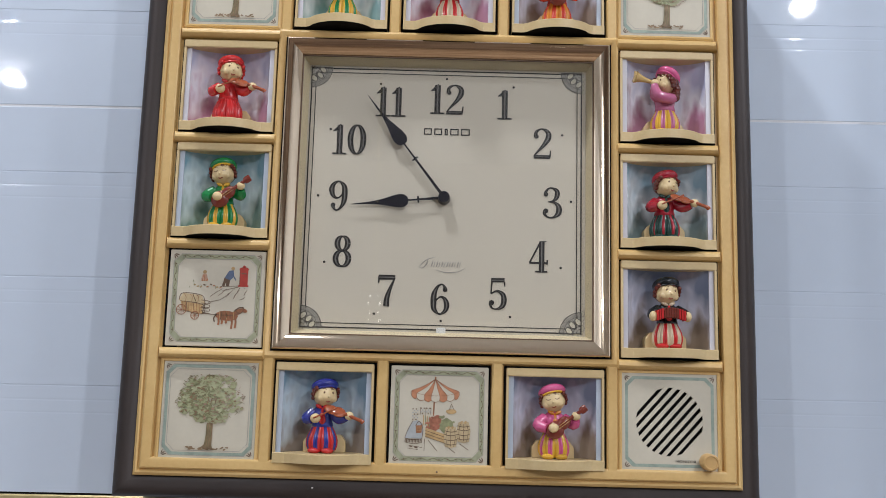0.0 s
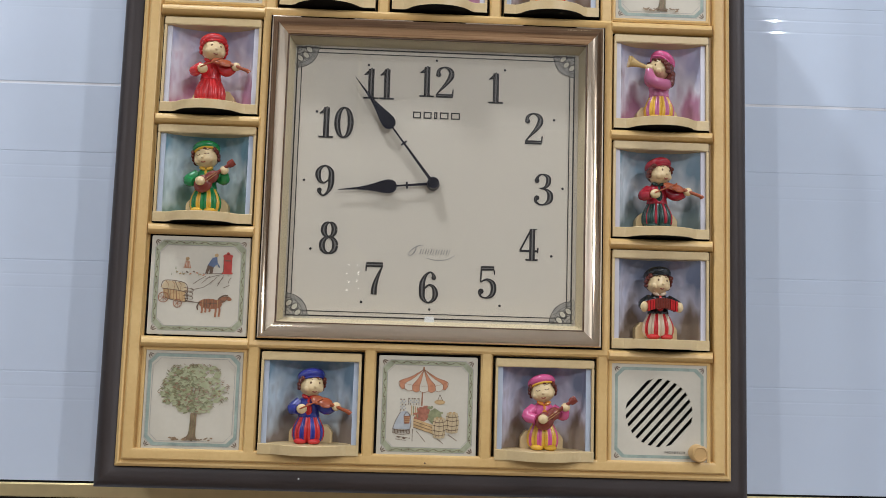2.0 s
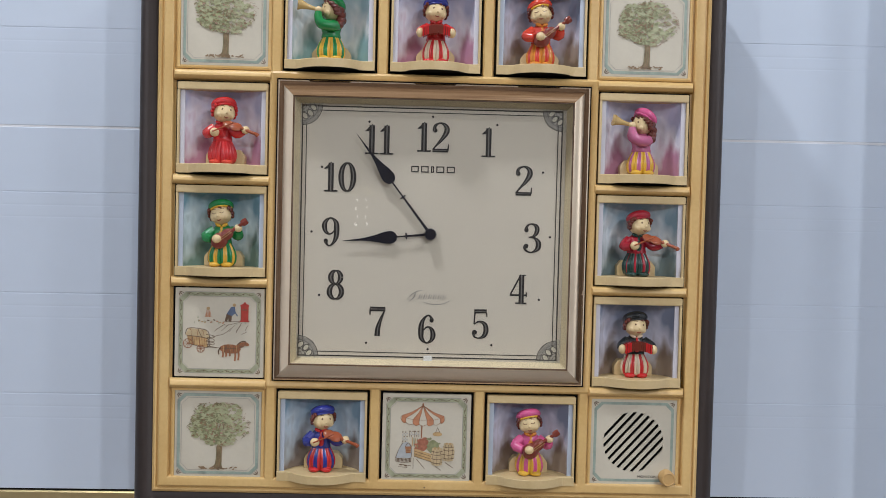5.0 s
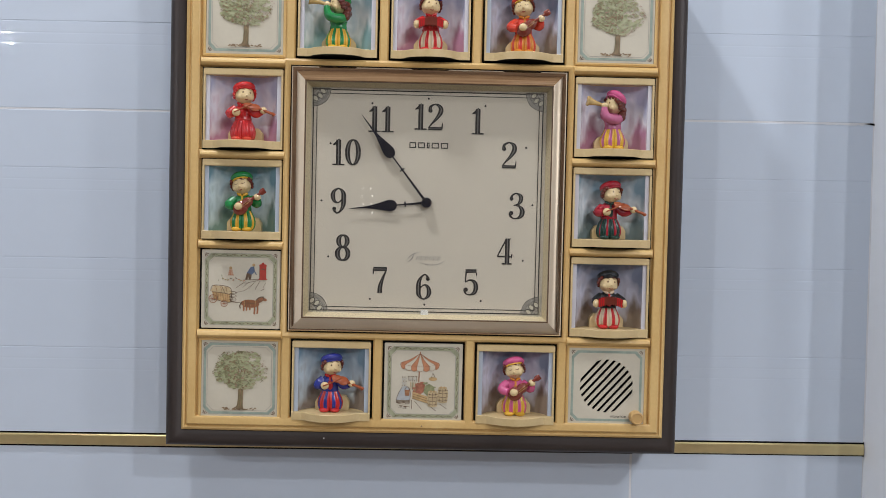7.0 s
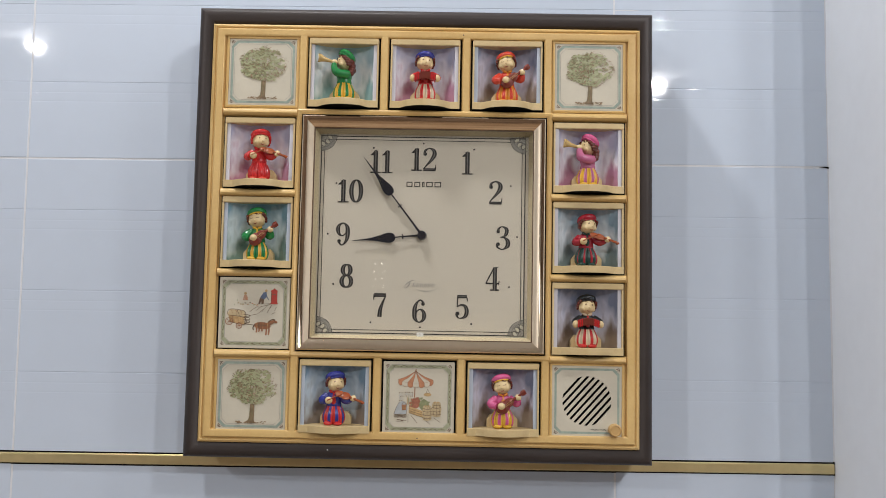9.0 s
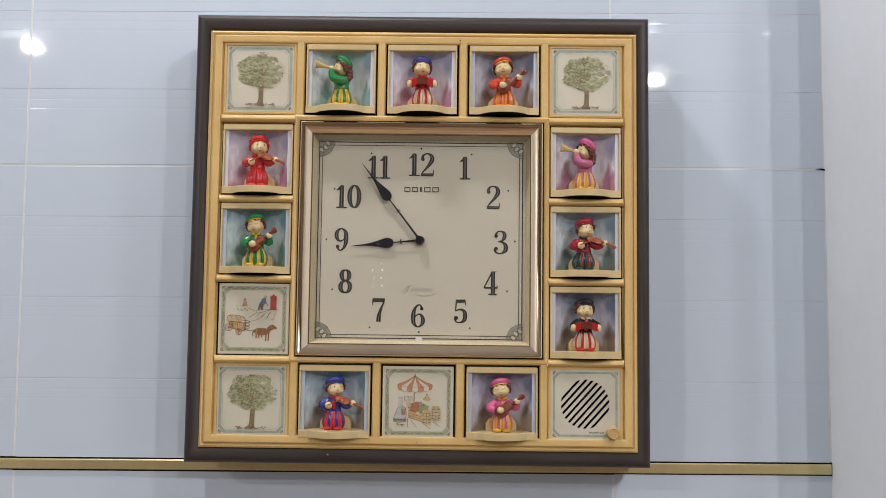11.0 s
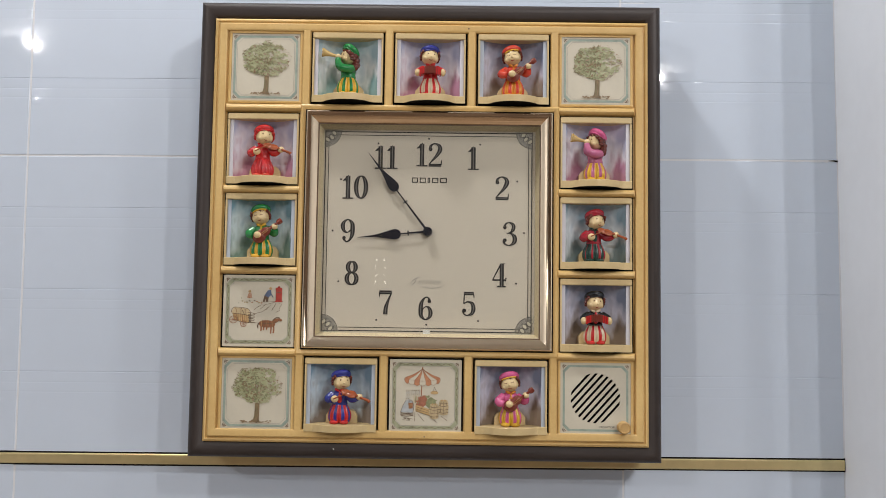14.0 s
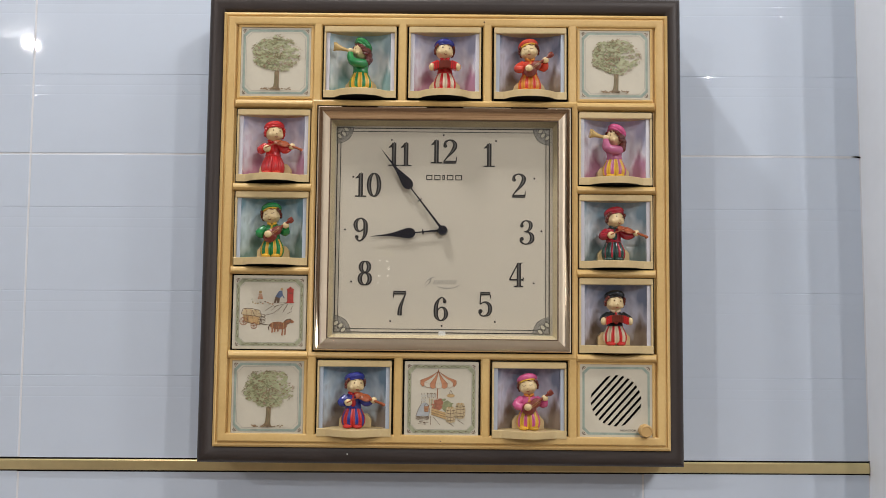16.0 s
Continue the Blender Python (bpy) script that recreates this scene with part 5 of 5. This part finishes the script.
    for x in (-9.6, -6.0, -2.6):
        pen([(x, 5.4), (x - 0.1, 0.6)], 0.25, 4, 3)
    for k in range(4):
        pen([(-7.6 + 1.3 * k, 0.4 - 0.3 * k), (-7.2 + 1.3 * k, -6.0 - 0.5 * k)], 0.6, (0, 6)[k % 2], 3)
    for x0, z0, x1, z1 in ((-4, -16, 2, -23), (10, -21, 14, -24), (17, -18, 23, -22), (-6.5, -15, -6.5, -23), (-15, -20, -8, -21)):
        pen([(x0, z0), (x1, z1)], 0.35, 4, 2)
    link("market_print", bm, m, card, "watercolour market stall", at=(-0.0028, 0, 0))


def speaker_panel(col, row):
    """Card with nine round-ended diagonal slots, a printed border and a knob."""
    holder = new("speaker_panel")
    holder.parent = clock
    holder.location = (COLS[col], 0, ROWS_Z[row])
    tagged(holder, "cream loudspeaker card with diagonal slots and teal border")
    card_lip(COLS[col], ROWS_Z[row])
    R = 0.0225
    n = 48
    bm = bmesh.new()
    h = 0.0320
    ring = [(R * math.cos(math.tau * k / n), R * math.sin(math.tau * k / n)) for k in range(n)]
    outer = []
    for x, z in ring:
        s = h / max(abs(x), abs(z))
        outer.append((x * s, z * s))
    va = [bm.verts.new((x, CARD_Y, z)) for x, z in ring]
    vb = [bm.verts.new((x, CARD_Y, z)) for x, z in outer]
    vc = [bm.verts.new((x, CARD_Y + 0.0015, z)) for x, z in ring]
    for k in range(n):
        j = (k + 1) % n
        bm.faces.new((va[k], va[j], vb[j], vb[k]))
        bm.faces.new((va[k], vc[k], vc[j], va[j]))
    # bars between the slots
    slots, pitch, gap = 9, 0.00475, 0.0022
    ang = radians(48)
    c, s = math.cos(ang), math.sin(ang)
    edges = [-R]
    for k in range(slots):
        mid = (k - (slots - 1) / 2) * pitch
        edges += [mid - gap / 2, mid + gap / 2]
    edges.append(R)
    for a, b in zip(edges[0::2], edges[1::2]):
        pts = []
        for i in range(7):
            v = a + (b - a) * i / 6
            pts.append((math.sqrt(max(0, R * R - v * v)) + 0.0002, v))
        pts += [(-u, v) for u, v in reversed(pts)]
        sb = bmesh.new()
        f = sb.faces.new([sb.verts.new((c * u - s * v, CARD_Y + 0.00006, s * u + c * v)) for u, v in pts])
        made = bmesh.ops.extrude_face_region(sb, geom=[f])
        for g in made["geom"]:
            if isinstance(g, bmesh.types.BMVert):
                g.co.y += 0.0014
        link("slat", sb, CARD, holder)
    link("speaker_card", bm, CARD, holder)
    # black sheet added behind so that the open slots come out dark
    bm = bmesh.new()
    box(bm, -0.026, 0.026, -0.0690, -0.0680, -0.026, 0.026)
    link("slot_backing", bm, BLACK, holder, "black backing sheet behind the slots")
    bm = bmesh.new()
    o, i, k2 = 0.0298, 0.0278, 0.0050
    loops = [[bm.verts.new((x, ART_Y, z)) for x, z in ((-r + q, -r), (r - q, -r), (r, -r + q), (r, r - q), (r - q, r), (-r + q, r), (-r, r - q), (-r, -r + q))] for r, q in ((o, k2), (i, k2 * 0.9))]
    for k in range(8):
        bm.faces.new((loops[0][k], loops[0][(k + 1) % 8], loops[1][(k + 1) % 8], loops[1][k]))
    link("printed_border", bm, TEAL, holder)
    bm = bmesh.new()
    for sx, sz in ((-1, 1), (1, 1), (-1, -1)):
        for a in (20, 45, 70):
            d = (math.cos(radians(a)) * sx, math.sin(radians(a)) * sz)
            stroke(bm, [(sx * 0.0305 - d[0] * q, sz * 0.0305 - d[1] * q, w) for q, w in ((0.0012, 0.0003), (0.0028, 0.0007), (0.0042, 0.0003))], ART_Y - 0.0002)
    tagged(link("border_print", bm, WOOD_LINE, holder), kind="stuff")
    cu = bpy.data.curves.new("word", "FONT")
    cu.body, cu.size, cu.align_x = "MONITOR", 0.0024, "CENTER"
    tmp = new("word", cu)
    me = bpy.data.meshes.new_from_object(tmp.evaluated_get(bpy.context.evaluated_depsgraph_get()))
    bpy.data.objects.remove(tmp)
    me.materials.append(INK)
    word = new("lettering", me)
    word.parent = holder
    word.matrix_local = pose(0.0105, ART_Y - 0.0002, -0.0266, 90) @ Matrix.Diagonal((1.25, 1, 1, 1))
    tagged(word, "small black word MONITOR")
    bm = bmesh.new()
    prof = [(0.0056, 0.0), (0.0056, -0.0075), (0.0051, -0.0085), (0.0043, -0.0088), (0.0039, -0.0082), (0.0, -0.0080)]
    rows = []
    for r, y in prof[:-1]:
        rows.append([bm.verts.new((r * math.cos(math.tau * k / 32), y, r * math.sin(math.tau * k / 32))) for k in range(32)])
    for a, b in zip(rows, rows[1:]):
        for k in range(32):
            bm.faces.new((a[k], a[(k + 1) % 32], b[(k + 1) % 32], b[k]))
    bm.faces.new(rows[-1])
    link("knob", bm, HORN_PLASTIC, holder, "round tan knob", at=(0.0250, CARD_Y, -0.0255))


HORN_PLASTIC = material("tan_plastic", (0.62, 0.40, 0.16), 0.4, vary=0.06, scale=60)
tree_picture(0, 0, 1)
tree_picture(4, 0, 2)
tree_picture(0, 4, 3)
cart_picture(0, 3)
market_picture(2, 4)
speaker_panel(4, 4)


# ---- wall tiles, each a piece of its own ----
def tile_mesh(width, height):
    """Ribbed glazed tile: three groups of one sharp groove over two soft flutes, and eased edges."""
    prof = [(0.0, 0.004), (0.0, 0.0003), (0.0003, 0.0)]
    for g in (0.0785, 0.1605, 0.2425):
        for off, half, deep in ((-0.0200, 0.0011, 0.000055), (-0.0105, 0.0011, 0.000060), (0.0, 0.0006, 0.00024)):
            z = g + off
            if z > height - 0.004:
                continue
            if not off:
                prof += [(z - half, 0.0), (z - 0.8 * half, deep), (z + 0.8 * half, deep), (z + half, 0.0)]
                continue
            prof.append((z - 1.25 * half, 0.0))
            for k in range(-7, 8):
                u = k / 7
                prof.append((z + half * u, deep * (0.5 + 0.5 * math.cos(math.pi * u))))
            prof.append((z + 1.25 * half, 0.0))
    prof += [(height - 0.0003, 0.0), (height, 0.0003), (height, 0.004)]
    bm = bmesh.new()
    cols = []
    for x, drop in ((0.0, 0.0003), (0.0003, 0.0), (width - 0.0003, 0.0), (width, 0.0003)):
        cols.append([bm.verts.new((x, max(y, drop), z)) for z, y in prof])
    for a, b in zip(cols, cols[1:]):
        for k in range(len(prof) - 1):
            bm.faces.new((a[k], a[k + 1], b[k + 1], b[k]))
    bmesh.ops.recalc_face_normals(bm, faces=bm.faces)
    me = bpy.data.meshes.new("tile")
    bm.to_mesh(me)
    bm.free()
    me.materials.append(TILE)
    me.polygons.foreach_set("use_smooth", [True] * len(me.polygons))
    me.set_sharp_from_angle(angle=radians(24))
    return me


courses = [(STRIP_TOP + 0.3 * k + 0.0003, 0.3 - JOINT) for k in range(4)]
courses[0] = (STRIP_TOP + 0.0006, 1.9795 - JOINT / 2 - STRIP_TOP - 0.0006)
courses[1:] = [(1.9795 + JOINT / 2 + 0.3 * k, 0.3 - JOINT) for k in range(3)]
courses += [(STRIP_LOW - 0.0006 - 0.3 * (k + 1) + JOINT, 0.3 - JOINT) for k in range(5)] + [(0.0, STRIP_LOW - 1.5 - JOINT)]
meshes = {}
jit = random.Random(5)
for low, tall in courses:
    for k in range(5):
        x = -0.408 - 1.8 + 0.6 * k + JOINT / 2
        wide = min(0.6 - JOINT, EDGE - 0.0012 - x)
        key = (round(wide, 4), round(tall, 4))
        if key not in meshes:
            meshes[key] = tile_mesh(wide, tall)
        t = new("tile", meshes[key])
        t.parent = tiled
        t.location = (x, jit.uniform(-0.0001, 0.00005), low)
        t.rotation_euler = (radians(jit.uniform(-0.02, 0.02)), 0, radians(jit.uniform(-0.014, 0.014)))


# ---- small marks ----
def caulk_gap():
    """Dark crack where the tile joint meets the plaster."""
    bm = bmesh.new()
    pts = [(EDGE - 0.0095, 1.9796), (EDGE - 0.0040, 1.9789), (EDGE + 0.0002, 1.9780), (EDGE + 0.0004, 1.9798), (EDGE - 0.0035, 1.9801)]
    f = bm.faces.new([bm.verts.new((x, -0.0004, z)) for x, z in pts])
    made = bmesh.ops.extrude_face_region(bm, geom=[f])
    for g in made["geom"]:
        if isinstance(g, bmesh.types.BMVert):
            g.co.y += 0.0006
    tagged(link("joint_crack", bm, BLACK), "dark crack at the end of a tile joint", "crack", kind="structure")
    bm = bmesh.new()
    rng = random.Random(3)
    line = [(EDGE - 0.085 + 0.0026 * k, 1.9795 + rng.uniform(-0.0004, 0.0003) - 0.00002 * k, (0.0006 + 0.00005 * k) * rng.uniform(0.7, 1.4)) for k in range(30)]
    stroke(bm, line, -0.0003)
    tagged(link("joint_filler", bm, GROUT), "uneven filler smeared along a tile joint", "filler", kind="structure")


def fleck(x, y, z, r, mat, label):
    bm = bmesh.new()
    ball(bm, (0, 0, 0), (r, r * 0.4, r * 0.8), seg=8, rings=6)
    link("fleck", bm, mat, clock, label, at=(x, y, z))


caulk_gap()
fleck(-0.0830, -0.0738, -0.2010, 0.0007, WHITE, "tiny white fleck")
fleck(0.0350, -0.0768, 0.1885, 0.0008, WOOD_LINE, "tiny brown speck")
fleck(-0.0010, -0.0768, -0.1885, 0.0007, WOOD_LINE, "tiny brown speck")
fleck(0.1262, -0.0655, 0.0040, 0.0006, BLACK, "tiny black speck on the backdrop")
fleck(0.1250, -0.0640, 0.0060, 0.0009, BLACK, "tiny black speck on the backdrop")
fleck(0.0864, -0.0560, -0.1396, 0.0008, BLACK, "tiny black speck on the backdrop")
fleck(0.0905, -0.0570, -0.1367, 0.0005, BLACK, "tiny black speck on the backdrop")
